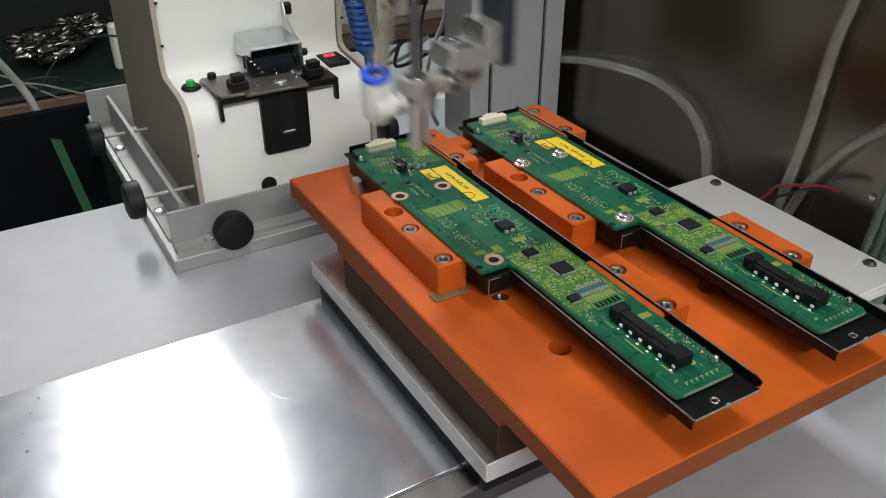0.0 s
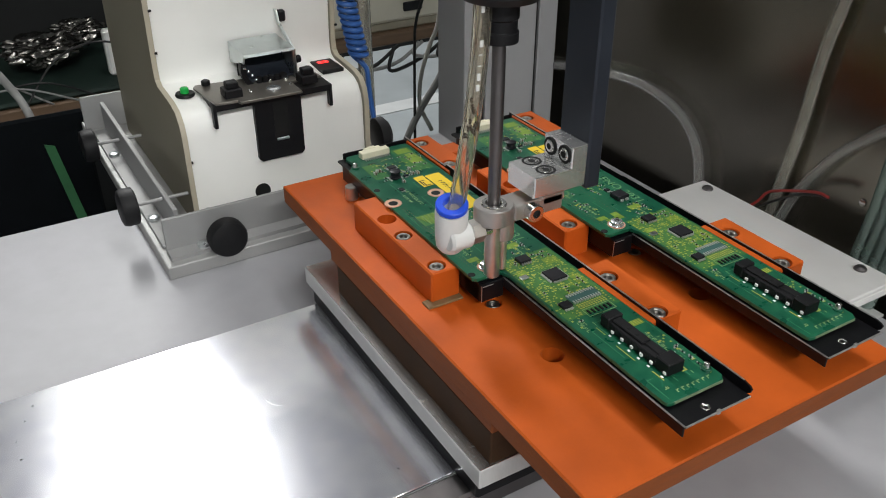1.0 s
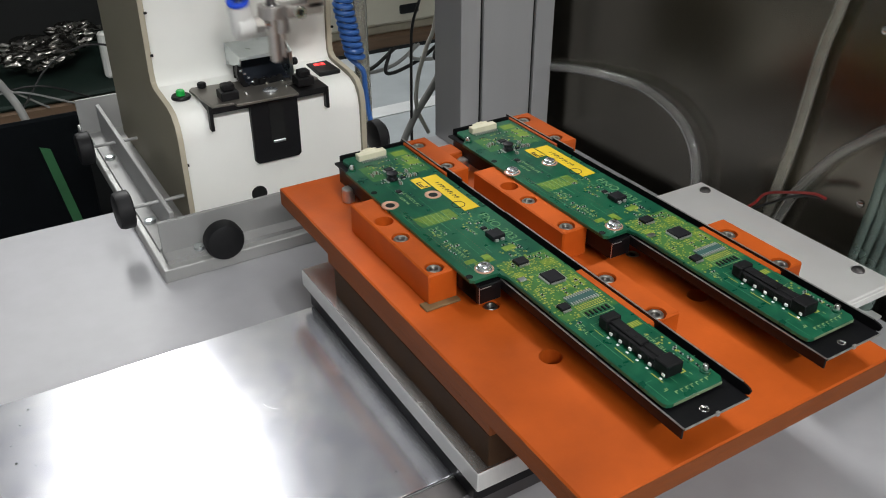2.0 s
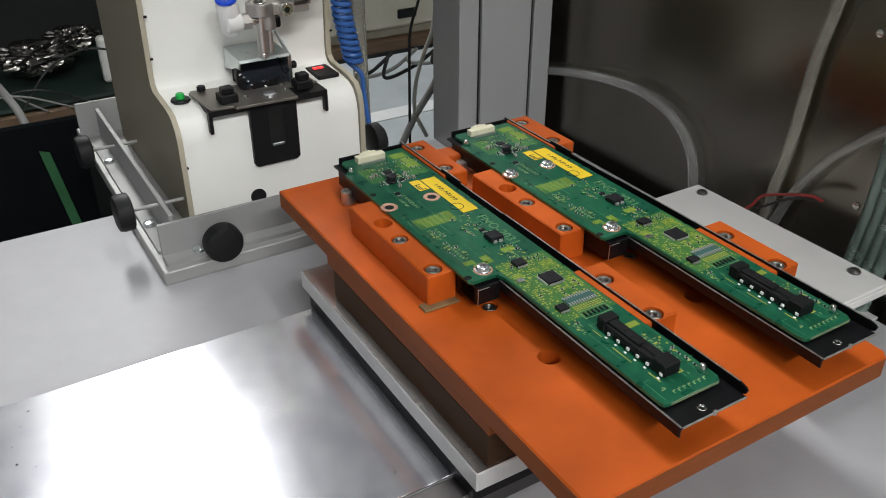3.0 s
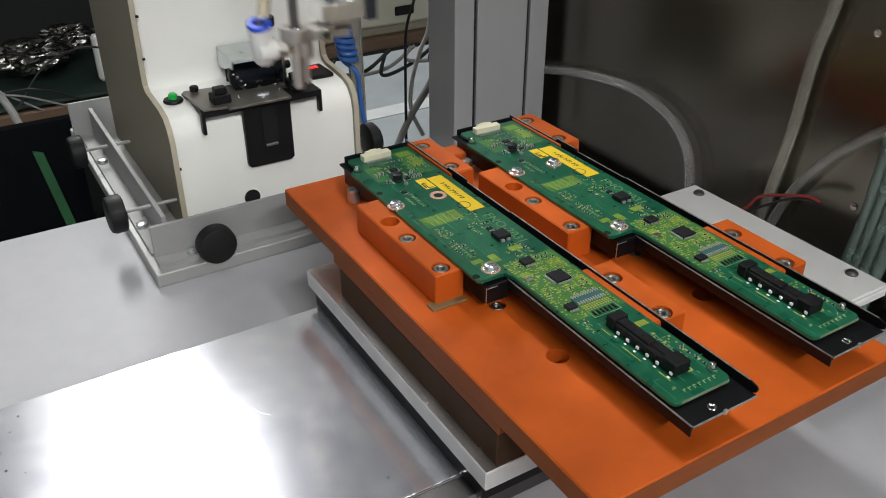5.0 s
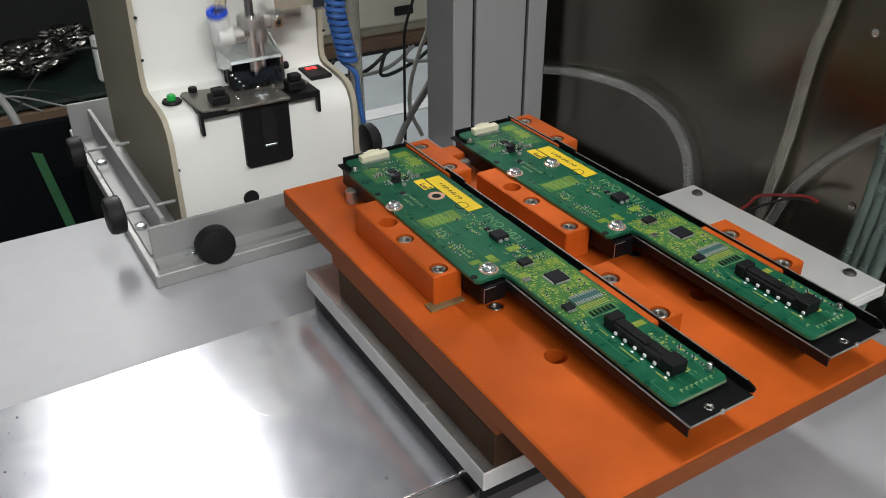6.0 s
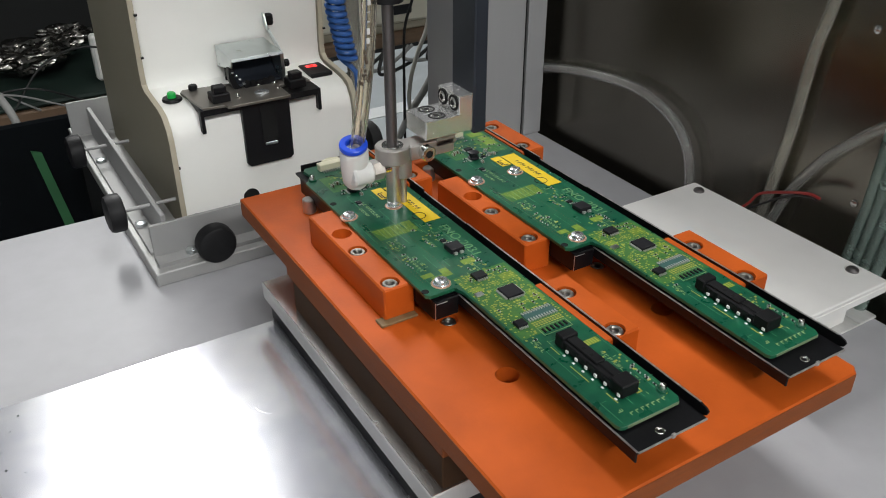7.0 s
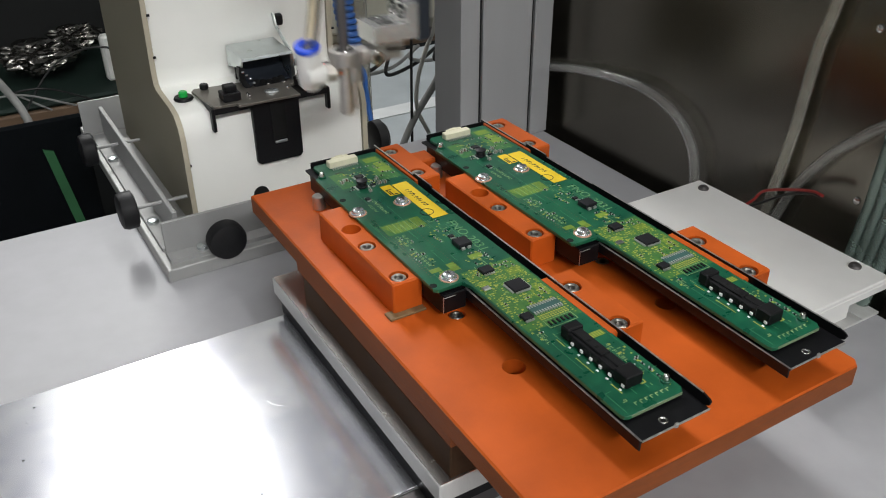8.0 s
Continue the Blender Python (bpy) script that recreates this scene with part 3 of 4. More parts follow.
    for k in range(33):
        rect(vias, 0.0283, 0.0287, -0.0850 - 0.0019 * k, -0.0846 - 0.0019 * k, 0.00007), rect(vias, 0.0298, 0.0302, -0.0850 - 0.0019 * k, -0.0846 - 0.0019 * k, 0.00007)
    for k in range(24):
        rect(vias, 0.0424, 0.0428, -0.1040 - 0.0019 * k, -0.1036 - 0.0019 * k, 0.00007)
    part("via_row", vias, CERAMIC, t, kind="stuff")
    # resistor block, its pads and the outlined row beside it
    part("resistor_block", box(B(), 0.0490, 0.0634, -0.1906, -0.1864, z, z + 0.0005, 0.0001), RESIN, t, "teal resistor block")
    for k in range(11):
        x = 0.0498 + 0.00128 * k
        for j in range(2):
            y = -0.1862 - 0.0046 * j
            fbox(tin, x - 0.0003, x + 0.0003, y - 0.0009, y + 0.0009, z, z + 0.00062)
        for j in range(3):
            rect(pads, x - 0.00042, x + 0.00042, -0.1932 - 0.0012 * j, -0.1924 - 0.0012 * j, 0.0001)
    for k in range(6):
        x = 0.0507 + 0.00205 * k
        box(small, x - 0.00042, x + 0.00042, -0.2003, -0.1977, z, z + 0.0006, 0.0001)
    for x0, x1, y0, y1 in ((0.0465, 0.0469, -0.2136, -0.2082), (0.0456, 0.0460, -0.2312, -0.2208), (0.0468, 0.0473, -0.2448, -0.2388), (0.0580, 0.0585, -0.2440, -0.2380), (0.0560, 0.0585, -0.2446, -0.2440)):
        rect(pads, x0, x1, y0, y1)
    for x0, x1, y0, y1 in ((0.0492, 0.0495, -0.2012, -0.1965), (0.0625, 0.0628, -0.2012, -0.1965), (0.0492, 0.0628, -0.2015, -0.2012), (0.0492, 0.0628, -0.1965, -0.1962)):
        rect(silk, x0, x1, y0, y1, 0.00008)
    lines = B()
    for k in range(46):
        x, y, l = rng.uniform(0.0262, 0.0660), rng.uniform(-0.2480, -0.0300), rng.uniform(0.004, 0.020)
        if y - l < -0.1530 and x < 0.0400:
            continue
        rect(lines, x - 0.00012, x + 0.00012, max(y - l, -0.2530), y, 0.00003)
        rect(lines, x - 0.00012, x + rng.uniform(0.001, 0.004), y - 0.00012, y + 0.00012, 0.00003)
    part("trace_layer", lines, TRACK_LINE, t, kind="stuff")
    part("copper_layer", area, TRACE, t, kind="stuff")
    part("solder_layer", pads, GOLD, t, kind="stuff")
    part("silkscreen", silk, SILK, t, kind="stuff")
    part("solder_finish", tin, TIN, t, kind="stuff")
    part("component_scatter", small, CHIP, t, kind="stuff")
    # part number along the edge
    cu = bpy.data.curves.new("part_number", "FONT")
    cu.body, cu.size, cu.extrude = "FNO-2031", 0.0066, 0.00003
    tmp = bpy.data.objects.new("part_number", cu)
    scene.collection.objects.link(tmp)
    bpy.context.view_layer.update()
    me = bpy.data.meshes.new_from_object(tmp.evaluated_get(bpy.context.evaluated_depsgraph_get()))
    bpy.data.objects.remove(tmp)
    width = max(v.co.x for v in me.vertices)
    for v in me.vertices:
        v.co.x *= 0.0300 / width
    me.materials.clear()
    me.materials.append(SILK_FAINT)
    piece("part_number", me, t, pose(0.0584, -0.1082, z + 0.0001, 0, 0, -90))
    lab = part("label", box(B(), 0.0553, 0.0637, -0.1020, -0.0604, z + 0.0001, z + 0.00025), YELLOW, t, "yellow paper label with black marks")
    mk = B()
    for k in range(9):
        a = -0.0690 - 0.0023 * k
        fbox(mk, 0.0594 - 0.0003 * (k % 3), 0.0596 + 0.0010 * ((k * 7) % 3) * 0.6, a - 0.0015, a - 0.0011, z + 0.0002, z + 0.00032)
        fbox(mk, 0.0582, 0.0604 - 0.0004 * (k % 2), a - 0.0006, a - 0.0001, z + 0.0002, z + 0.00032)
        if k % 3:
            fbox(mk, 0.0598, 0.0604, a - 0.0014, a - 0.0003, z + 0.0002, z + 0.00032)
    part("ink_print", mk, INK, lab)
    part("ink_loop", ringwall(B(), 0.0034, 0.0030, -0.0001, 0.0003, (0.0560, -0.0950, z + 0.0001), n=28), INK, lab)
    part("small_label", box(B(), 0.0489, 0.0546, -0.0712, -0.0594, z + 0.0001, z + 0.0002), YELLOW, t)
    sign = B()
    for x0, x1, y0, y1 in ((0.0496, 0.0502, -0.0700, -0.0645), (0.0496, 0.0525, -0.0650, -0.0644), (0.0507, 0.0513, -0.0700, -0.0660), (0.0507, 0.0535, -0.0706, -0.0700)):
        fbox(sign, x0, x1, y0, y1, z, z + 0.00028)
    part("ink_sign", sign, INK, t)
    for x, y in ((0.0274, -0.0786), (0.0509, -0.0795), (0.0346, -0.1502)):
        part("mounting_hole", ringwall(B(), 0.0043, 0.0021, -0.0002, 0.00012, (x, y, z), n=24), COPPER_RING, t, "pale copper ring round a screw hole")
        part("hole", cyl(B(), 0.0021, -0.0002, 0.00006, (x, y, z), n=20), HOLE, t)
    for x, y in ((0.0268, -0.0626), (0.0258, -0.1522)):
        part("hole", cyl(B(), 0.0016, -0.0002, 0.00012, (x, y, z), n=16), HOLE, t)
    # chips
    leaded_chip(t, 0.0551, -0.1708, 0.0078, 0.0080, 0.0014, 14, four=True)
    leaded_chip(t, 0.0536, -0.1303, 0.0068, 0.0066, 0.0026, 2)
    leaded_chip(t, 0.0507, -0.1543, 0.0058, 0.0048, 0.0016, 5)
    leaded_chip(t, 0.0452, -0.1912, 0.0046, 0.0040, 0.0016, 6)
    leaded_chip(t, 0.0450, -0.0436, 0.0044, 0.0034, 0.0011, 6, four=True)
    leaded_chip(t, 0.0533, -0.1214, 0.0026, 0.0022, 0.0010, 3)
    leaded_chip(t, 0.0376, -0.0686, 0.0024, 0.0026, 0.0010, 3)
    leaded_chip(t, 0.0468, -0.0556, 0.0022, 0.0018, 0.0010, 3)
    coil = part("inductor", lathe(B(), [(0.0026, 0.0002), (0.0030, 0.0006), (0.0030, 0.0010), (0.0024, 0.0014), (0.0024, 0.0030), (0.0029, 0.0034), (0.0029, 0.0040), (0.0023, 0.0043)], (0.0414, -0.0545, z), n=24), CHIP, t, "dark round coil")
    part("coil_base", fbox(fbox(B(), 0.0378, 0.0388, -0.0570, -0.0520, z, z + 0.0003), 0.0440, 0.0450, -0.0570, -0.0520, z, z + 0.0003), TIN, coil)
    for x, y, w, l in ((0.0375, -0.0440, 0.0020, 0.0014), (0.0345, -0.0455, 0.0014, 0.0018), (0.0428, -0.0610, 0.0012, 0.0016), (0.0512, -0.0549, 0.0012, 0.0022), (0.0538, -0.0556, 0.0012, 0.0022), (0.0520, -0.0500, 0.0012, 0.0016)):
        c = part("capacitor", box(B(), x - w / 2, x + w / 2, y - l / 2, y + l / 2, z, z + 0.0013, 0.0002), CERAMIC, t)
        part("terminal", fbox(B(), x - w / 2 - 0.0001, x - w / 4, y - l / 2 - 0.0001, y + l / 2 + 0.0001, z, z + 0.00135), TIN, c)
        part("terminal", fbox(B(), x + w / 4, x + w / 2 + 0.0001, y - l / 2 - 0.0001, y + l / 2 + 0.0001, z, z + 0.00135), TIN, c)
    xtal = part("crystal", box(B(), 0.0412, 0.0450, -0.1672, -0.1645, z, z + 0.0009, 0.0003), ZINC, t)
    # cream connector at the far end
    bm = B()
    box(bm, 0.0362, 0.0528, -0.0268, -0.0222, z, z + 0.0036, 0.0003)
    box(bm, 0.0420, 0.0465, -0.0215, -0.0205, z + 0.001, z + 0.0042, 0.0003)
    box(bm, 0.0395, 0.0492, -0.0226, -0.0208, z + 0.001, z + 0.0039, 0.0003)
    con = part("connector", bm, CREAM, t, "cream plastic pin connector")
    pn = B()
    for k in range(12):
        fbox(pn, 0.0375 + 0.00128 * k - 0.0002, 0.0375 + 0.00128 * k + 0.0002, -0.0292, -0.0268, z, z + 0.0008)
    part("lead_frame", pn, TIN, con, kind="stuff")
    # black connector at the near end
    bm = B()
    C = 0.0492
    box(bm, C, C + 0.0062, -0.2440, -0.2078, z + 0.0004, z + 0.0040, 0.0003)
    box(bm, C - 0.0004, C + 0.0070, -0.2122, -0.2076, z + 0.0004, z + 0.0056, 0.0004)
    box(bm, C - 0.0004, C + 0.0072, -0.2446, -0.2376, z + 0.0004, z + 0.0056, 0.0004)
    box(bm, C + 0.0012, C + 0.0056, -0.2290, -0.2122, z + 0.0038, z + 0.0050, 0.0003)
    box(bm, C + 0.0022, C + 0.0060, -0.2376, -0.2290, z + 0.0038, z + 0.0046, 0.0003)
    for k in range(6):
        box(bm, C - 0.0003, C + 0.0004, -0.2150 - 0.0050 * k, -0.2138 - 0.0050 * k, z + 0.0004, z + 0.0034, 0.0001)
    con = part("edge_connector", bm, BLACK, t, "black plastic edge connector")
    for y in (-0.2150, -0.2203, -0.2256, -0.2308, -0.2360, -0.2430):
        tab = B()
        box(tab, C - 0.0008, C - 0.0001, y - 0.0007, y + 0.0007, z + 0.0008, z + 0.0020, 0.0001)
        box(tab, C - 0.0020, C - 0.0011, y - 0.0006, y + 0.0006, z, z + 0.0003, 0.0001)
        part("contact_tab", tab, TAB, con)
    slots = B()
    for y in (-0.2195, -0.2240):
        fbox(slots, C + 0.0022, C + 0.0036, y - 0.0012, y, z + 0.0049, z + 0.0051)
    part("slot_row", slots, HOLE, con)
    for x, y in ((0.0287, -0.0337), (0.0645, -0.2477)):
        pin = part("locating_pin", lathe(B(), [(0.0014, -0.003), (0.0014, 0.0019), (0.0010, 0.0028), (0.0004, 0.0031)], (x, y, z), n=16), STEEL, t, "bright steel locating pin")
        part("pin_collar", ringwall(B(), 0.0021, 0.0014, -0.0002, 0.0009, (x, y, z), n=16), PCB, pin)
    return t


def screw(x, y, z):
    """Cross-head screw, head up, origin under the head."""
    t = thing("screw", "bright zinc cross-head screw", "screw", "screws", (x, y, z))
    head = part("head", lathe(B(), [(0.0034, 0.0), (0.0035, 0.0003), (0.0029, 0.0006), (0.0030, 0.0012), (0.0027, 0.0019), (0.0019, 0.0023), (0.0006, 0.0024)], n=24), SCREW_ZINC, t)
    part("cross_slot", fbox(fbox(B(), -0.0014, 0.0014, -0.0003, 0.0003, 0.0022, 0.00246), -0.0003, 0.0003, -0.0014, 0.0014, 0.0022, 0.00247), DARK_STEEL, head)
    part("shank", cyl(B(), 0.0015, -0.0045, 0.0, n=14), SCREW_ZINC, t)
    return t


channel_a = channel(0)
channel_b = copy_thing(channel_a, pose(PITCH, 0, 0))
board_a = board()
board_b = copy_thing(board_a, pose(PITCH, 0, 0))
HOLES = [(0.0346, -0.1502), (0.0274, -0.0786), (0.0509, -0.0795)]
SEAT = BOARD + 0.00015
screws_set = [screw(hx + PITCH, hy, SEAT) for hx, hy in HOLES]
screws_moving = [screw(hx, hy, SEAT) for hx, hy in HOLES]


# ---- screw feeder on its base ----
feeder = thing("screw_feeder", "white and olive desktop screw feeder with a black track plate", "screw feeder")
FX0, FX1 = -0.0387, 0.0838
shell = [(0.083, 0.012), (0.083, 0.066), (0.0845, 0.0735), (0.0885, 0.0795), (0.095, 0.0828), (0.106, 0.0842), (0.1240, 0.0858), (0.1290, 0.0875), (0.1312, 0.0915),
         (0.1315, 0.100), (0.1280, 0.150), (0.1230, 0.215), (0.255, 0.225), (0.262, 0.012)]
body = part("housing", prism(B(), shell, FX0 + 0.002, FX1 - 0.002, "X"), WHITE, feeder, "white painted steel housing")
panel = [(0.0805, 0.008), (0.0795, 0.0700), (0.0815, 0.0775), (0.0870, 0.0838), (0.0960, 0.0862), (0.1235, 0.0885), (0.1275, 0.0915), (0.1285, 0.098), (0.1245, 0.150), (0.1200, 0.220), (0.262, 0.230), (0.266, 0.008)]
for xa, xb in ((FX0 - 0.001, FX0 + 0.002), (FX1 - 0.002, FX1 + 0.001)):
    sp = part("side_panel", prism(B(), panel, xa, xb, "X", bevel=0.0004), OLIVE, feeder, "olive painted side panel")
    for sy, sz in ((0.0800, 0.052), (0.1262, 0.108), (0.1230, 0.135)):
        part("clip", fbox(B(), xb - 0.0005, xb + 0.0012, sy, sy + 0.0018, sz, sz + 0.0012), BLACK, sp)
trim_path = [(0.0803, 0.012), (0.0793, 0.0700), (0.0813, 0.0778), (0.0868, 0.0841), (0.0960, 0.0866), (0.1232, 0.0889), (0.1270, 0.0918), (0.1280, 0.098), (0.1240, 0.150), (0.1196, 0.219)]
for xa, xb in ((FX0 - 0.0011, FX0 + 0.0021), (FX1 - 0.0021, FX1 + 0.0011)):
    bm = B()
    lo = [(y, z) for y, z in trim_path]
    hi = [(y + 0.0010, z - 0.0006) for y, z in reversed(trim_path)]
    part("panel_edge", prism(bm, lo + hi, xa, xb, "X"), BEIGE, feeder, "beige panel edge")
# track cover plate with bent corners, slot window below
tz = 0.0862
pl = B()
prism(pl, [(-0.0170, 0.0790), (-0.0035, 0.0775), (-0.0030, 0.0735), (0.0366, 0.0728), (0.0370, 0.0930), (0.0580, 0.0930), (0.0562, 0.1075), (-0.0182, 0.1165), (-0.0205, 0.1130)], tz, tz + 0.0016, bevel=0.0002)
track = part("track_plate", pl, PLATE_BROWN, feeder, "grey brown steel track cover plate")
part("shadow_gap", fbox(B(), -0.0178, 0.0590, 0.0792, 0.1050, tz - 0.0040, tz - 0.0002), BLACK, track)
for gx in (-0.0190, 0.0570):
    part("bent_corner", box(B(), gx, gx + 0.0022, 0.0788, 0.0835, 0.0715, tz, 0.0004), BLACK, track)
win = B()
prism(win, [(0.0068, 0.0845), (0.0066, 0.0450), (0.0085, 0.0432), (0.0355, 0.0432), (0.0375, 0.0450), (0.0378, 0.0845)], 0.0800, 0.0835, "Y")
window = part("front_recess", win, BLACK, feeder, "black front recess plate")
part("slot", fbox(B(), 0.0185, 0.0280, 0.0796, 0.0801, 0.0560, 0.0830), HOLE, window)
part("slot_end", box(B(), 0.0192, 0.0274, 0.0785, 0.0799, 0.0556, 0.0574, 0.0004), ZINC, window)
for kx in (-0.0040, 0.0455):
    bk = B()
    box(bk, kx - 0.0055, kx + 0.0055, 0.0815, 0.0920, tz + 0.0016, tz + 0.0070, 0.0005)
    box(bk, kx - 0.0035, kx + 0.0040, 0.0835, 0.0900, tz + 0.0070, tz + 0.0110, 0.0006)
    part("thumb_block", bk, BLACK, track, "black plastic block")
for kx, ky in ((-0.0122, 0.1130), (0.0532, 0.1045)):
    part("cap_nut", cyl(B(), 0.0028, 0, 0.0034, (kx, ky, tz + 0.0016), ch=0.0006, n=16), BLACK, track)
for kx, ky, kr in ((0.0220, 0.0861, 0.0026), (0.0191, 0.1040, 0.0016), (0.0256, 0.1000, 0.0016), (0.0357, 0.0982, 0.0022), (0.0078, 0.0856, 0.0012), (0.0080, 0.0890, 0.0010), (0.0340, 0.0870, 0.0010)):
    part("plate_screw", lathe(B(), [(kr, 0), (kr, 0.0008), (kr * 0.6, 0.0014)], (kx, ky, tz + 0.0016), n=16), STEEL, track)
# hopper hood: open in front over the screw drum
hood = part("hood", prism(B(), [(0.0992, 0.1062), (0.1285, 0.1076), (0.1285, 0.1088), (0.0988, 0.1074), (0.0976, 0.1058), (0.0984, 0.1054)], 0.0098, 0.0428, "X", bevel=0.0002), ZINC, feeder, "galvanised sheet hopper hood")
part("hood_side", prism(B(), [(0.0992, 0.1062), (0.1285, 0.1076), (0.1285, 0.0950), (0.1010, 0.1010)], 0.0098, 0.0108, "X"), ZINC, hood)
part("hood_side", prism(B(), [(0.0984, 0.1062), (0.1285, 0.1076), (0.1285, 0.0878), (0.0984, 0.0878)], 0.0418, 0.0428, "X"), ZINC, hood)
part("hood_lining", box(B(), 0.0110, 0.0416, 0.1180, 0.1200, 0.0880, 0.1068, 0.0004), BLACK, hood)
part("chute", prism(B(), [(0.1005, 0.0900), (0.1040, 0.0896), (0.1100, 0.0925), (0.1175, 0.1000), (0.1175, 0.0990), (0.1105, 0.0912), (0.1040, 0.0884), (0.1005, 0.0888)], 0.0125, 0.0414, "X"), NAVY, hood, "dark blue steel chute")
arc = [(0.0238 + 0.0162 * math.cos(radians(a)), 0.0972 + 0.0162 * math.sin(radians(a))) for a in range(165, 271, 7)]
arc += [(0.0238 + 0.0128 * math.cos(radians(a)), 0.0972 + 0.0128 * math.sin(radians(a))) for a in range(270, 164, -7)]
part("drum", prism(B(), arc, 0.1000, 0.1055, "Y", bevel=0.0003), BLACK, feeder, "black screw drum rim")
scallop = B()
for k in range(5):
    cyl(scallop, 0.0026, 0.0, 0.0012, (0.0185 + 0.0040 * k, 0.0990, 0.0888 + 0.0006 * abs(k - 2)), "Y", 16)
part("drum_guard", scallop, BLACK, feeder, "black scalloped guard")
for k in range(4):
    part("drum_screw", lathe(B(), [(0.0010, 0), (0.0010, 0.0005), (0.0005, 0.0010)], (0.0098 + 0.0022 * k, 0.0992, 0.0985 - 0.0021 * k - 0.0002 * k * k), n=12), SCREW_ZINC, feeder)
part("guide_disc", lathe(B(), [(0.0046, 0), (0.0046, 0.0010), (0.0034, 0.0016), (0.0016, 0.0017)], (0.0225, 0.0850, tz + 0.0016), n=28), SCREW_ZINC, track, "bright round guide disc")
part("bracket_strip", prism(B(), [(0.0990, 0.0878), (0.1040, 0.0878), (0.1040, 0.1040), (0.1270, 0.1170), (0.1300, 0.1245), (0.1262, 0.1245), (0.1235, 0.1180), (0.0990, 0.1060)], 0.0432, 0.0444, "X", bevel=0.0002), ZINC, feeder, "bent steel strip")
part("bracket_knob", box(B(), 0.0446, 0.0496, 0.1250, 0.1296, 0.1165, 0.1240, 0.0010), BLACK, feeder)
part("bracket_knob", cyl(B(), 0.0024, 0.0446, 0.0480, (0, 0.1015, 0.0985), "X", 16, 0.0005), BLACK, feeder)
# button and switch
part("button_bezel", lathe(B(), [(0.0058, 0), (0.0062, 0.0008), (0.0056, 0.0020)], (-0.0266, 0.1105, 0.0845), n=24), BLACK, feeder)
part("green_button", lathe(B(), [(0.0027, 0), (0.0027, 0.0030), (0.0020, 0.0038)], (-0.0266, 0.1105, 0.0862), n=20), GREEN_LED, feeder, "lit green push button")
sw = part("switch", box(B(), 0.0636, 0.0790, 0.1030, 0.1255, 0.0838, 0.0868, 0.0006), BLACK, feeder, "black rocker switch")
part("switch_lens", box(B(), 0.0668, 0.0745, 0.1172, 0.1212, 0.0862, 0.0874, 0.0005), RED_LED, sw, "glowing red switch lens")
hl = part("vent_hole", cyl(B(), 0.0052, -0.0006, 0.0004, (0.0069, 0.0828, 0.0215), "Y", 24), HOLE, feeder)

stand = thing("feeder_base", "aluminium adjusting base with black knobs under the feeder", "base")
part("base_plate", box(B(), -0.0690, 0.112, 0.0405, 0.300, 0.0, 0.0085, 0.0006), ALU, stand)


def knob(at, axis, sign):
    prof = [(0.0098, 0), (0.0117, 0.0010), (0.0119, 0.0070), (0.0110, 0.0095), (0.0089, 0.0103)]
    bm = lathe(B(), [(r, sign * h) for r, h in prof], at, axis, 36)
    k = part("knob", bm, RUBBER, stand, "black knurled knob")
    return k


bar = part("front_angle", prism(B(), [(0.0465, 0.0085), (0.0580, 0.0085), (0.0580, 0.0320), (0.0555, 0.0320), (0.0555, 0.0118), (0.0465, 0.0110)], -0.0650, 0.112, "X", bevel=0.0003), ALU_MATT, stand, "aluminium angle bar")
knob((-0.0312, 0.0470, 0.0180), "Y", -1)
part("knob_shaft", cyl(B(), 0.0028, 0.047, 0.080, (-0.0312, 0, 0.0180), "Y", 12), ALU_MATT, stand)
part("angle_screw", lathe(B(), [(0.0036, 0), (0.0034, 0.002), (0.0018, 0.0028)], (-0.0440, 0.0515, 0.0112), n=16), ZINC, stand)
part("side_bar", box(B(), -0.0560, -0.0530, 0.0640, 0.2700, 0.0105, 0.0330, 0.0004), ALU_MATT, stand, "upright aluminium side bar")
part("side_foot", box(B(), -0.0655, -0.0530, 0.0640, 0.2700, 0.0085, 0.0108, 0.0004), ALU_MATT, stand)
part("rear_angle", box(B(), -0.0690, -0.0300, 0.2780, 0.2805, 0.0085, 0.0360, 0.0004), ALU_MATT, stand)
for ky in (0.0880, 0.2100):
    knob((-0.0720, ky, 0.0300 if ky < 0.1 else 0.0240), "X", -1)
    part("knob_shaft", cyl(B(), 0.0012, -0.073, -0.0400, (0, ky, 0.0300 if ky < 0.1 else 0.0240), "X", 12), ALU_MATT, stand)
for ky in (0.1010, 0.2140):
    part("foot_screw", lathe(B(), [(0.0038, 0), (0.0036, 0.0022), (0.0018, 0.0028)], (-0.0612, ky, 0.0108), n=16), ZINC, stand)
rk = lathe(B(), [(0.0105, 0), (0.0125, 0.001), (0.0127, 0.007), (0.0095, 0.010)], (0.1020, 0.1080, 0.0300), "X", 32)
part("knob", rk, RUBBER, stand, "black knurled knob")

# ---- column, box with white lid ----
column = thing("gantry_column", "grey aluminium profile column of the gantry", "column")
CX0, CX1, CY0, CY1 = 0.179, 0.263, 0.110, 0.1495
xs = [CX0, 0.1955, 0.1985, 0.2430, 0.2460, CX1]
for a, b in ((xs[0], xs[1]), (xs[2], xs[3]), (xs[4], xs[5])):
    part("profile_face", box(B(), a, b, CY0, CY0 + 0.006, 0.0, 0.90, 0.0006), GREY_PROFILE, column)
part("profile_core", box(B(), CX0 + 0.0005, CX1 - 0.0005, CY0 + 0.004, CY1, 0.0, 0.90, 0.0006), GREY_PROFILE, column)
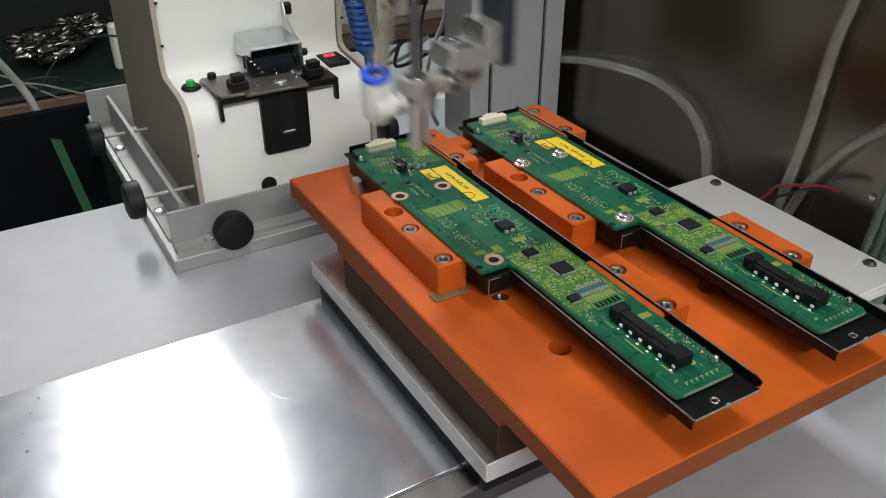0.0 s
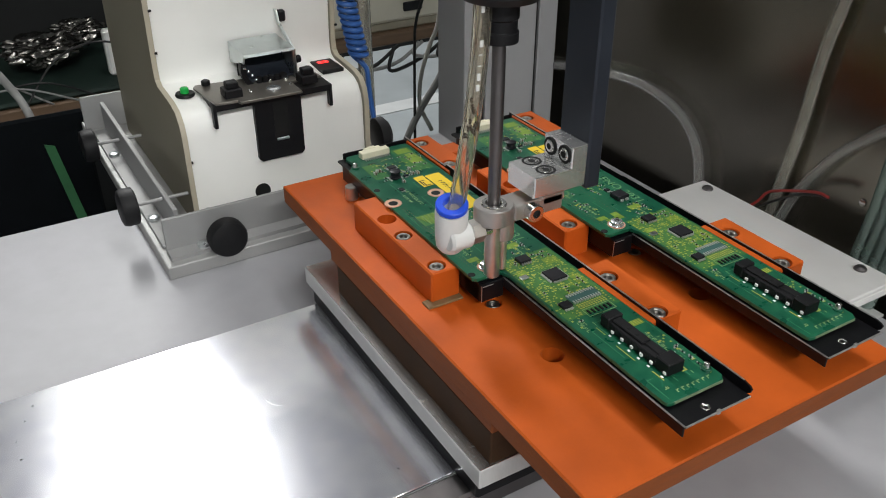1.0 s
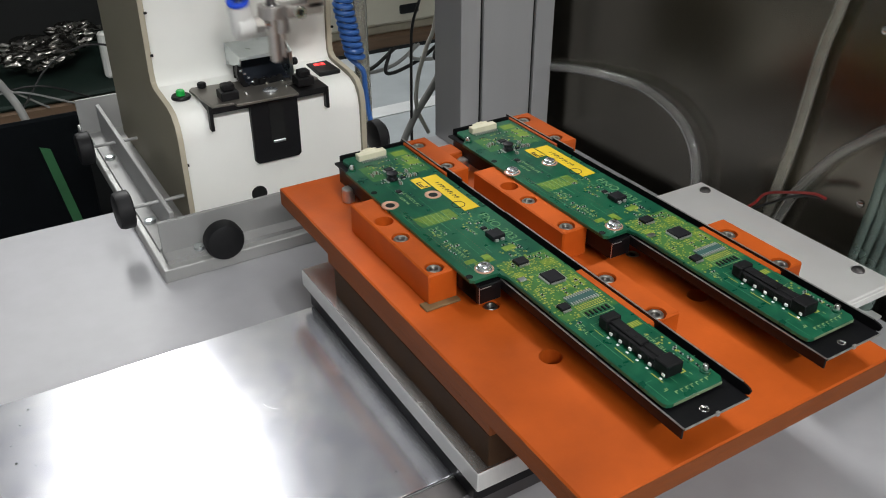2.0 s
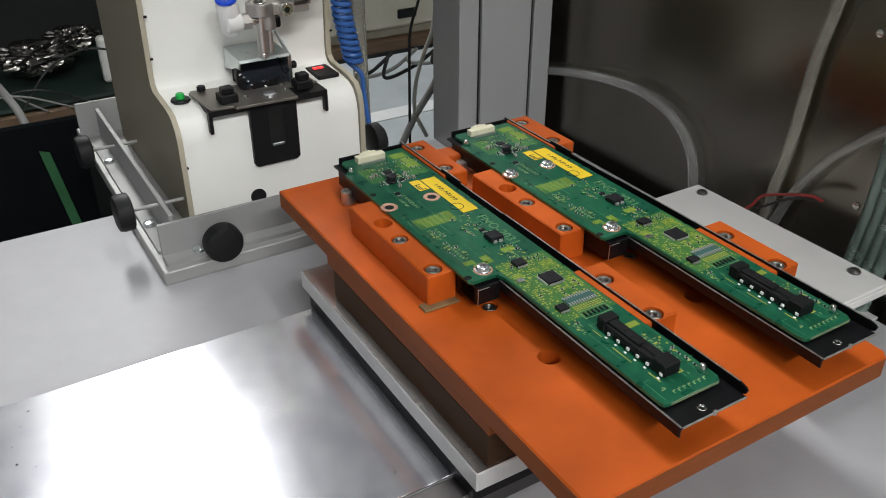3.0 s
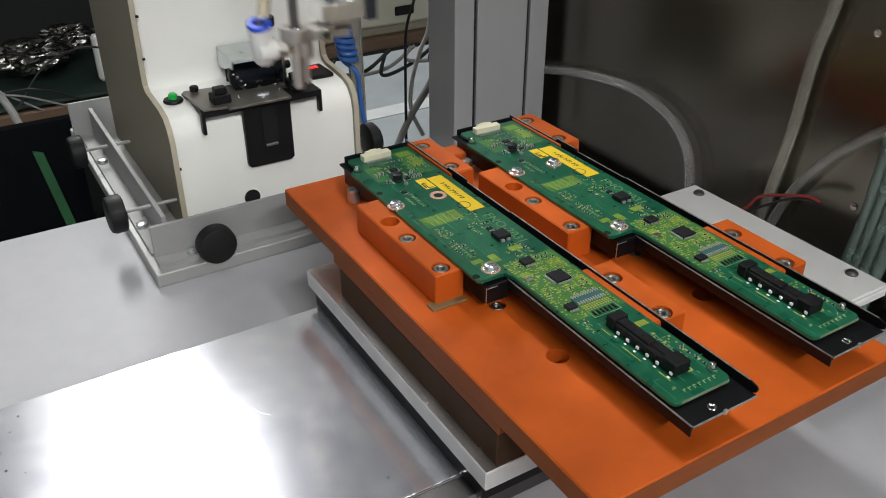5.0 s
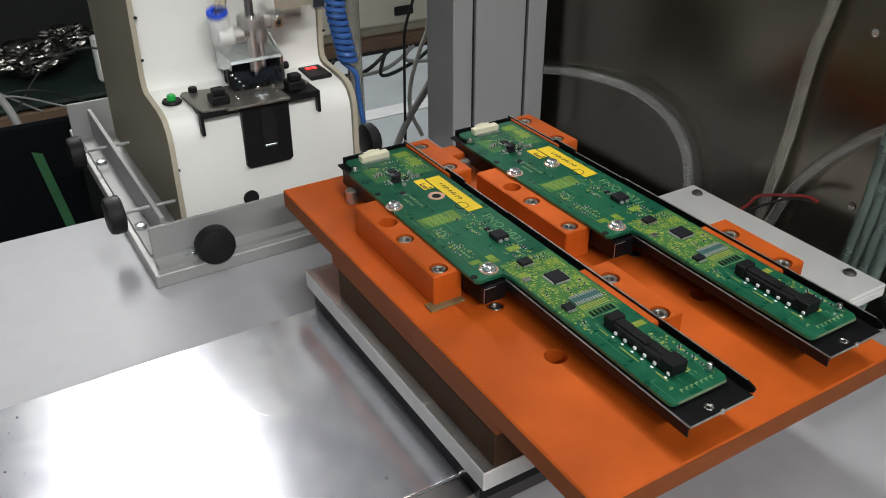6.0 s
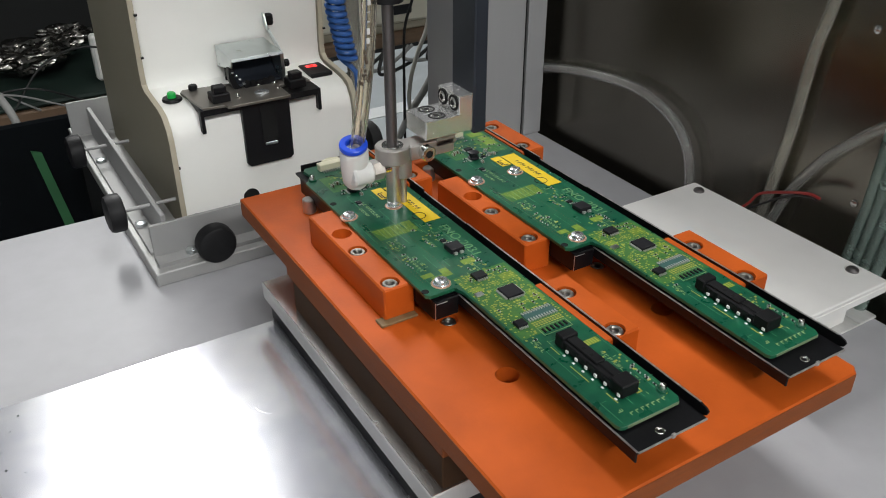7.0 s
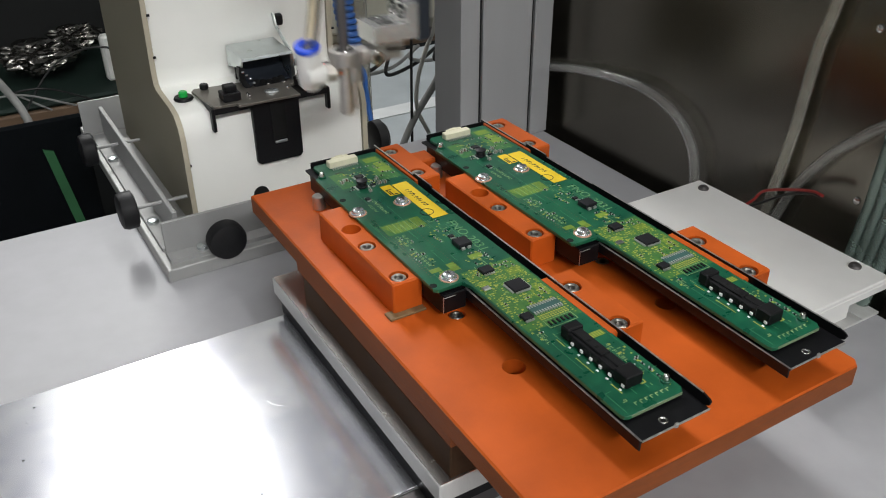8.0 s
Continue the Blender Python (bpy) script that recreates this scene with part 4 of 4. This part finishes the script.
for a, b in ((xs[1], xs[2]), (xs[3], xs[4])):
    part("groove", fbox(B(), a - 0.0003, b + 0.0003, CY0 + 0.003, CY0 + 0.0042, 0.0, 0.90), HOLE, column)

cbox = thing("control_box", "white lidded aluminium box with dome screws", "box")
part("lid", box(B(), 0.1600, 0.2462, -0.2075, -0.0715, 0.0313, 0.0343, 0.0006), SATIN, cbox, "pale satin aluminium lid")
part("lid_lip", box(B(), 0.1600, 0.2462, -0.2075, -0.2060, 0.0270, 0.0315, 0.0004), SATIN, cbox)
part("foot_plate", box(B(), 0.1600, 0.2466, -0.1990, -0.0600, 0.0, 0.0016, 0.0002), ANODISED, cbox)
part("foot_plate", box(B(), 0.2472, 0.2615, -0.1990, -0.0600, 0.0, 0.0016, 0.0002), ANODISED, cbox)
part("case", box(B(), 0.1640, 0.2400, -0.1940, -0.0760, 0.0016, 0.0313, 0.001), SATIN, cbox)
for sx, sy in ((0.2387, -0.0820), (0.2387, -0.1910), (0.1780, -0.0820)):
    part("dome_screw", lathe(B(), [(0.0034, 0), (0.0033, 0.0008), (0.0024, 0.0018), (0.0010, 0.0022)], (sx, sy, 0.0343), n=20), DARK_STEEL, cbox)

# ---- driver head ----
head = thing("driver_head", "screwdriving head with suction pipe, air hose and navy slide", "screwdriver head")
T = TOOL_X
part("suction_pipe", ringwall(B(), 0.0034, 0.0024, 0.0, 0.0255, (T, 0, 0), n=28), PIPE, head, "bright steel suction pipe")
part("side_tube", cyl(B(), 0.0018, 0.0020, 0.0180, (T + 0.0052, 0.0, 0), n=16), PIPE, head)
part("tube_collar", cyl(B(), 0.0046, 0.0170, 0.0270, (T + 0.0050, 0.0, 0), n=24, ch=0.0005), CLAMP, head)
cl = B()
ringwall(cl, 0.0082, 0.0052, 0.0266, 0.0342, (T, 0, 0), n=40)
box(cl, T + 0.0068, 0.0575, -0.0056, 0.0056, 0.0262, 0.0336, 0.0006)
box(cl, 0.0470, 0.0585, -0.0056, 0.0056, 0.0300, 0.0367, 0.0006)
clamp = part("clamp", cl, CLAMP, head, "grey cast clamp arm")
part("bearing", ringwall(B(), 0.0053, 0.0032, 0.0310, 0.0347, (T, 0, 0), n=32), STEEL, clamp)
cs = part("clamp_screw", ringwall(B(), 0.0038, 0.0019, -0.0100, -0.0056, (0.0410, 0, 0.0298), "Y", 20), STEEL, clamp)
part("socket", cyl(B(), 0.0020, -0.0085, -0.0078, (0.0410, 0, 0.0298), "Y", 6), HOLE, cs)
part("driver_rod", cyl(B(), 0.0026, 0.0050, 0.1050, (T, 0, 0), n=24), DARK_STEEL, head, "dark steel driver rod")
part("chuck", lathe(B(), [(0.0048, 0.1002), (0.0070, 0.1008), (0.0070, 0.1045), (0.0064, 0.1052), (0.0064, 0.1090), (0.0070, 0.1096), (0.0070, 0.1155), (0.0140, 0.1165), (0.0158, 0.1190), (0.0160, 0.1400), (0.0160, 0.2600)], (T, 0, 0), n=36), BLACK, head, "black driver chuck and motor")
lb = B()
prism(lb, [(0.0396, 0.0366), (0.0396, 0.0458), (0.0576, 0.0458), (0.0576, 0.0548), (0.0653, 0.0548), (0.0653, 0.0366)], -0.0094, 0.0094, "Y", bevel=0.0004)
bracket = part("bracket", lb, ALU_BRIGHT, head, "bright milled aluminium angle block")
for by in (-0.0046, 0.0050):
    s1 = part("bracket_screw", ringwall(B(), 0.0028, 0.0015, 0.0450, 0.0461, (0.0482, by, 0), n=20), STEEL, bracket)
    part("counterbore", ringwall(B(), 0.0044, 0.0029, 0.0452, 0.0460, (0.0482, by, 0), n=24), HOLE, s1)
    part("socket", cyl(B(), 0.0015, 0.0450, 0.0459, (0.0482, by, 0), n=6), HOLE, s1)
    s2 = part("bracket_screw", ringwall(B(), 0.0027, 0.0014, 0.0566, 0.0574, (0, by, 0.0504), "X", 20), STEEL, bracket)
    part("counterbore", ringwall(B(), 0.0039, 0.0028, 0.0570, 0.0575, (0, by, 0.0504), "X", 24), HOLE, s2)
    part("socket", cyl(B(), 0.0014, 0.0568, 0.0574, (0, by, 0.0504), "X", 6), HOLE, s2)
part("slide", box(B(), 0.0654, 0.0728, -0.0100, 0.0098, 0.0345, 0.4200, 0.0008), NAVY, head, "dark navy vertical slide")
el = B()
em = Matrix.Rotation(radians(-8), 4, "Y") @ Matrix.Rotation(radians(15), 4, "X")
lathe(el, [(0.0030, -0.0225), (0.0050, -0.0220), (0.0061, -0.0200), (0.0065, -0.0150), (0.0067, -0.002), (0.0062, -0.0005)], (0.0068, 0, 0.0375), "Z", 32, em)
cyl(el, 0.0056, 0.0045, 0.0150, (0, 0, 0.0238), "X", 28, 0.0010)
elbow = part("elbow_fitting", el, FIT_WHITE, head, "white plastic push-in elbow")
part("nut", cyl(B(), 0.0050, 0.0145, 0.0205, (0, 0, 0.0238), "X", 6), CLAMP, elbow)
part("nipple", cyl(B(), 0.0032, 0.0190, 0.0245, (0, 0, 0.0238), "X", 16), STEEL, elbow)
part("release_ring", ringwall(ringwall(B(), 0.0065, 0.0034, 0.0002, 0.0026, (0.0068, 0, 0.0375), "Z", 36, em), 0.0052, 0.0034, -0.0030, 0.0006, (0.0068, 0, 0.0375), "Z", 32, em), BLUE, elbow, "blue plastic release ring")
hp = [(0.0070, 0.0, 0.0320), (0.0092, -0.0010, 0.0430), (0.0122, -0.0015, 0.0603), (0.0149, -0.0020, 0.0803), (0.0168, -0.0025, 0.1042), (0.0176, -0.0030, 0.1400), (0.0160, -0.0030, 0.1800), (0.0110, -0.0020, 0.2400)]
hose = part("air_hose", tube(B(), hp, 0.0034, 20, 8, 0.0024), HOSE, head, "clear yellowed air hose with dark residue")
smear = B()
for k in range(22):
    u = rngs.uniform(0, 1)
    a, r = rngs.uniform(0, 6.28), rngs.uniform(0.0002, 0.0006)
    cx, cz = 0.0122 + 0.0035 * u, 0.0640 + 0.0180 * u
    box(smear, cx + 0.0022 * math.cos(a) - r, cx + 0.0022 * math.cos(a) + r, -0.0018 + 0.0022 * math.sin(a) - r, -0.0018 + 0.0022 * math.sin(a) + r, cz - r * 2, cz + r * 2, r * 0.3)
print_marks = B()
for k, w in enumerate((0.0022, 0.0026, 0.0024, 0.0, 0.0, 0.0024, 0.0004, 0.0004, 0.0026, 0.0024)):
    if w:
        a = 0.1230 - 0.0040 * k
        cx = float(np.interp(a, [0.0803, 0.1042, 0.1400], [0.0149, 0.0168, 0.0176]))
        box(print_marks, cx - 0.0022, cx - 0.0008, -0.0024 - 0.00345, -0.0024 - 0.0030, a - w / 2, a + w / 2, 0.0001)
part("print", print_marks, FIT_WHITE, hose, "worn white print")
part("residue", smear, RESIDUE, hose, kind="stuff")

# ---- hoses and wires by the steel panel ----
def hose_thing(name, pts, r, material, label, category="hose", hollow=0.0):
    ob = part(name, tube(B(), pts, r, 14, 10, hollow), material)
    return tagged(ob, label, category)


hose_thing("air_hose", [(0.2660, 0.1350, 0.0480), (0.2650, 0.1131, 0.0530), (0.2640, 0.0800, 0.0610), (0.2640, 0.0450, 0.0665), (0.264, 0.0061, 0.0685), (0.264, -0.0256, 0.0606), (0.264, -0.0443, 0.0444), (0.2635, -0.0520, 0.0228), (0.262, -0.0535, 0.0)], 0.0036, HOSE_CLEAR, "clear vinyl hose arching beside the steel panel", hollow=0.0025)
hose_thing("air_hose", [(0.264, -0.1085, 0.0), (0.265, -0.1128, 0.0422), (0.266, -0.1176, 0.0809), (0.266, -0.1212, 0.1286), (0.266, -0.1268, 0.1605), (0.266, -0.1400, 0.2600)], 0.0035, HOSE_MILK, "milky hose rising along the steel panel", hollow=0.0022)
hose_thing("air_hose", [(0.262, -0.1120, 0.0), (0.264, -0.1180, 0.0212), (0.266, -0.1262, 0.0462), (0.266, -0.1425, 0.0729), (0.266, -0.1592, 0.0911), (0.266, -0.1725, 0.1031), (0.266, -0.2150, 0.1350)], 0.0032, HOSE_CLEAR, "clear hose curving up along the steel panel", hollow=0.0022)
for k in range(4):
    hose_thing("air_hose", [(0.262 - 0.004 * (k % 2), -0.1700 - 0.0058 * k, -0.02), (0.263, -0.1730 - 0.0058 * k, 0.0243), (0.264, -0.1752 - 0.0058 * k, 0.0511), (0.264, -0.1765 - 0.0058 * k, 0.0751), (0.264, -0.1800 - 0.006 * k, 0.20)], 0.0036, GREEN_HOSE, "pale green bundled hose beside the steel panel")
hose_thing("red_wire", [(0.252, -0.1010, 0.0250), (0.255, -0.1075, 0.0330), (0.257, -0.1127, 0.0410), (0.257, -0.1294, 0.0490), (0.257, -0.1438, 0.0543), (0.257, -0.1515, 0.0545)], 0.0009, CABLE_RED, "thin red wire over the box", "wire")
hose_thing("black_wire", [(0.251, -0.1010, 0.0230), (0.255, -0.1075, 0.0290), (0.257, -0.1150, 0.0350), (0.257, -0.1294, 0.0460), (0.257, -0.1438, 0.0528), (0.257, -0.1500, 0.0532)], 0.0008, CABLE_BLACK, "thin black wire over the box", "wire")
for py_, pz_ in ((-0.1630, 0.0526), (-0.1504, 0.1477)):
    tagged(part("panel_screw", lathe(B(), [(0.0023, 0), (0.0021, -0.0009), (0.0009, -0.0015)], (0.272, py_, pz_), "X", 18), STEEL), "small dome screw in the steel panel", "screw", "panel screws")

# ---- things behind the bench ----
curtain = thing("dark_curtain", "black cloth hanging behind the bench with green tape", "cloth")
part("cloth", box(B(), -1.0, -0.062, 0.330, 0.336, -0.60, 0.008, 0.002), CLOTH, curtain)
part("tape", prism(B(), [(-0.0985, -0.016), (-0.0905, -0.019), (-0.079, -0.090), (-0.087, -0.090)], 0.328, 0.3298, "Y"), TAPE, curtain, "strip of green tape")

shelf = thing("rear_shelf", "dark shelf with a brown board edge", "shelf")
part("board", box(B(), -0.60, 0.16, 0.62, 0.90, -0.1000, -0.0850, 0.002), WOOD, shelf)
part("back_panel", box(B(), -0.60, 0.16, 0.90, 0.91, -0.80, 0.60, 0.001), DARK_WALL, shelf)
for px in (-0.60, 0.14):
    part("post", box(B(), px, px + 0.02, 0.86, 0.88, -0.80, 0.50, 0.002), CABLE_BLACK, shelf)
tagged(part("green_mat", box(B(), -0.55, 0.14, 0.624, 0.88, -0.0848, -0.078, 0.003), GREEN_CLOTH), "dark green folded mat on the shelf", "mat")


def foil(at, s, seed):
    bm = B()
    bmesh.ops.create_icosphere(bm, subdivisions=5, radius=1)
    noise.seed_set(seed)
    for v in bm.verts:
        k = 1 + 0.35 * noise.noise(v.co * 2.3) + 0.20 * noise.noise(v.co * 5)
        v.co = Vector((v.co.x * s[0], v.co.y * s[1], v.co.z * s[2])) * k
    bmesh.ops.translate(bm, vec=at, verts=bm.verts)
    for f in bm.faces:
        f.smooth = False
    return tagged(part("foil_bag", bm, FOIL), "crumpled silvery bag on the shelf", "bag", "foil bags")


foil((-0.048, 0.72, -0.050), (0.042, 0.03, 0.019), 3)
foil((0.002, 0.76, -0.046), (0.030, 0.02, 0.016), 8)
hose_thing("grey_cable", [(-0.150, 0.40, 0.09), (-0.125, 0.40, 0.045), (-0.108, 0.40, 0.012), (-0.100, 0.39, -0.010), (-0.094, 0.38, -0.050)], 0.0035, CABLE_GREY, "grey rod leaning behind the bench", "rod")
rngc = random.Random(4)
for k in range(4):
    x, z = rngc.uniform(-0.16, 0.0), rngc.uniform(-0.07, -0.02)
    hose_thing("black_cable" if k % 2 else "thin_cable", [(x - 0.08, 0.60, -0.082), (x - 0.03, 0.61, z), (x + 0.03, 0.60, z + 0.01), (x + 0.09, 0.61, -0.082)], 0.0012, CABLE_BLACK if k % 2 else CABLE_GREY, "loose cable lying on the shelf edge", "cable")
tagged(part("white_case", box(B(), 0.016, 0.070, 0.66, 0.675, -0.078, -0.022, 0.003), WHITE), "white case standing on the rear shelf", "case")

rack = thing("instrument_rack", "shelf rack with a beige instrument", "rack")
part("shelf_board", box(B(), 0.40, 1.15, 1.18, 1.60, -0.285, -0.260, 0.003), WOOD, rack)
part("back", box(B(), 0.40, 1.15, 1.60, 1.61, -0.30, 0.60, 0.002), DARK_WALL, rack)
for px in (0.40, 1.12):
    part("post", box(B(), px, px + 0.03, 1.20, 1.23, -0.80, 0.50, 0.002), CABLE_BLACK, rack)
inst = thing("instrument", "beige instrument case with a dark vent", "instrument")
part("case", box(B(), 0.52, 1.05, 1.19, 1.58, -0.240, -0.06, 0.006), BEIGE_BOX, inst)
part("foot_rail", box(B(), 0.52, 1.05, 1.200, 1.57, -0.260, -0.240, 0.003), BEIGE, inst)
part("vent", box(B(), 0.705, 0.750, 1.185, 1.192, -0.220, -0.201, 0.002), BLACK, inst)
for k in range(6):
    x = 0.55 + 0.06 * k
    hose_thing("hanging_cable", [(x, 1.17, -0.285), (x - 0.02, 1.15, -0.305 - 0.012 * (k % 3)), (x + 0.06, 1.16, -0.318), (x + 0.13, 1.17, -0.285)], 0.004, CABLE_GREY if k % 2 else CABLE_BLACK, "loose cable hanging under the rack", "cable")
hose_thing("grey_cable", [(0.2760, 0.300, 0.110), (0.2690, 0.300, 0.045), (0.2578, 0.300, 0.0176), (0.2485, 0.300, -0.010), (0.2470, 0.300, -0.040), (0.2600, 0.300, -0.070)], 0.0021, CABLE_PALE, "pale cable hanging behind the column", "cable")
hose_thing("grey_cable", [(0.2850, 0.300, 0.010), (0.2672, 0.300, -0.0189), (0.2471, 0.300, -0.0450), (0.2313, 0.300, -0.0724), (0.2150, 0.300, -0.110)], 0.0036, CABLE_GREY, "grey cable hanging behind the column", "cable")
hose_thing("thin_cable", [(0.2570, 0.300, 0.090), (0.2520, 0.300, 0.068), (0.2438, 0.300, 0.0447), (0.2415, 0.300, 0.015), (0.2400, 0.300, -0.10)], 0.0014, CABLE_BLACK, "thin dark cable hanging behind the column", "cable")
coil_pts = []
for k in range(230):
    a = k * 0.75
    zz = 0.19 - k * 0.00066
    lean = 0.1500 + 0.20 * max(0.0, 0.085 - zz)
    coil_pts.append((lean + 0.0068 * math.cos(a), 0.250 + 0.0068 * math.sin(a), zz))
coil_pts += [(0.1652, 0.250, 0.028), (0.1668, 0.250, 0.012), (0.1690, 0.250, -0.010), (0.1715, 0.250, -0.032), (0.1740, 0.250, -0.10)]
tagged(part("coil_hose", tube(B(), coil_pts, 0.0023, 8, 3), BLUE_COIL), "blue coiled air hose hanging behind the feeder", "hose")
hose_thing("drop_hose", [(0.1728, 0.268, 0.30), (0.1730, 0.268, 0.075), (0.1735, 0.268, 0.018), (0.1740, 0.268, -0.05), (0.1740, 0.268, -0.3)], 0.0068, HOSE_MILK, "pale wide hose hanging behind the feeder", hollow=0.0050)


# ---- what moves ----
TOOL = [(0.0, -0.0857, 0.1087), (0.1, -0.1296, 0.1085), (0.2, -0.1585, 0.1088), (0.3, -0.1590, 0.1045), (0.4, -0.1570, 0.0846), (0.5, -0.1568, 0.0808),
        (1.1, -0.1568, 0.0808), (1.2, -0.1565, 0.0825), (1.3, -0.1580, 0.1005), (1.4, -0.1590, 0.1085), (1.5, -0.1410, 0.1087), (1.6, -0.0972, 0.1084), (1.7, -0.0561, 0.1082),
        (1.8, -0.0100, 0.1082), (1.9, 0.0380, 0.1081), (2.0, 0.0810, 0.1080), (2.1, 0.1020, 0.1075), (2.2, 0.1045, 0.1030), (2.3, 0.1055, 0.0850), (2.4, 0.1062, 0.0792), (2.7, 0.1065, 0.0795),
        (2.8, 0.1062, 0.0821), (2.9, 0.1037, 0.1015), (3.0, 0.1012, 0.1073), (3.1, 0.0798, 0.1079), (3.2, 0.0352, 0.1076), (3.3, -0.0091, 0.1076), (3.4, -0.0575, 0.1085),
        (3.5, -0.0850, 0.1092), (3.6, -0.0865, 0.1042), (3.7, -0.0825, 0.0837), (3.8, -0.0800, 0.0793), (4.4, -0.0800, 0.0790), (4.5, -0.0815, 0.0843), (4.6, -0.0835, 0.1040), (4.7, -0.0845, 0.1090),
        (4.8, -0.0560, 0.1088), (4.9, -0.0130, 0.1085), (5.0, 0.0330, 0.1083), (5.1, 0.0760, 0.1081), (5.2, 0.1010, 0.1076), (5.3, 0.1040, 0.1030), (5.4, 0.1055, 0.0850), (5.5, 0.1062, 0.0794), (5.8, 0.1062, 0.0792),
        (5.9, 0.1066, 0.0803), (6.0, 0.1040, 0.0990), (6.1, 0.1032, 0.1060), (6.2, 0.0834, 0.1080), (6.3, 0.0409, 0.1080), (6.4, -0.0053, 0.1084), (6.5, -0.0518, 0.1088), (6.6, -0.0803, 0.1071), (6.7, -0.0850, 0.1050),
        (6.8, -0.0815, 0.0856), (6.9, -0.0790, 0.0791), (7.5, -0.0785, 0.0785), (7.6, -0.0785, 0.0814), (7.7, -0.0795, 0.1007), (7.8, -0.0785, 0.1077), (7.9, -0.0578, 0.1083), (8.0, -0.0194, 0.1082)]
TOOL = [(t, 0.985 * y - 0.0004, z) for t, y, z in TOOL]
SLIDE = [(0.0, -0.0074), (3.0, -0.0073), (3.05, -0.0050), (3.12, 0.0), (6.1, 0.0), (6.15, -0.006), (6.2, -0.0175), (6.3, -0.0254), (8.0, -0.0254)]


def slide_at(t):
    return float(np.interp(t, [r[0] for r in SLIDE], [r[1] for r in SLIDE]))


def motions():
    walk(head, [(t, pose(0, y, z)) for t, y, z in TOOL])
    for ob, x in ((fixture, 0), (channel_a, 0), (channel_b, PITCH), (board_a, 0), (board_b, PITCH)):
        walk(ob, [(t, pose(x + d, 0, 0)) for t, d in SLIDE])
    for ob, (hx, hy) in zip(screws_set, HOLES):
        walk(ob, [(t, pose(hx + PITCH + d, hy, SEAT)) for t, d in SLIDE])
    # each screw waits on the track, rides under the pipe, and stays in its hole
    wait = (TOOL_X, 0.1040, 0.0880)
    for ob, (hx, hy), pick, drop in zip(screws_moving, HOLES, (-1.0, 2.75, 5.85), (0.5, 3.8, 6.9)):
        rows = []
        if pick > 0:
            rows += [(0.0, pose(*wait)), (pick, pose(*wait))]
        rows += [(t, pose(TOOL_X, y, z + 0.0026)) for t, y, z in TOOL if pick < t < drop]
        rows += [(drop, pose(hx + slide_at(drop), hy, SEAT + 0.0003))]
        rows += [(drop + 0.4, pose(hx + slide_at(drop), hy, SEAT))]
        rows += [(t, pose(hx + d, hy, SEAT)) for t, d in SLIDE if t > drop + 0.4]
        walk(ob, rows)


motions()
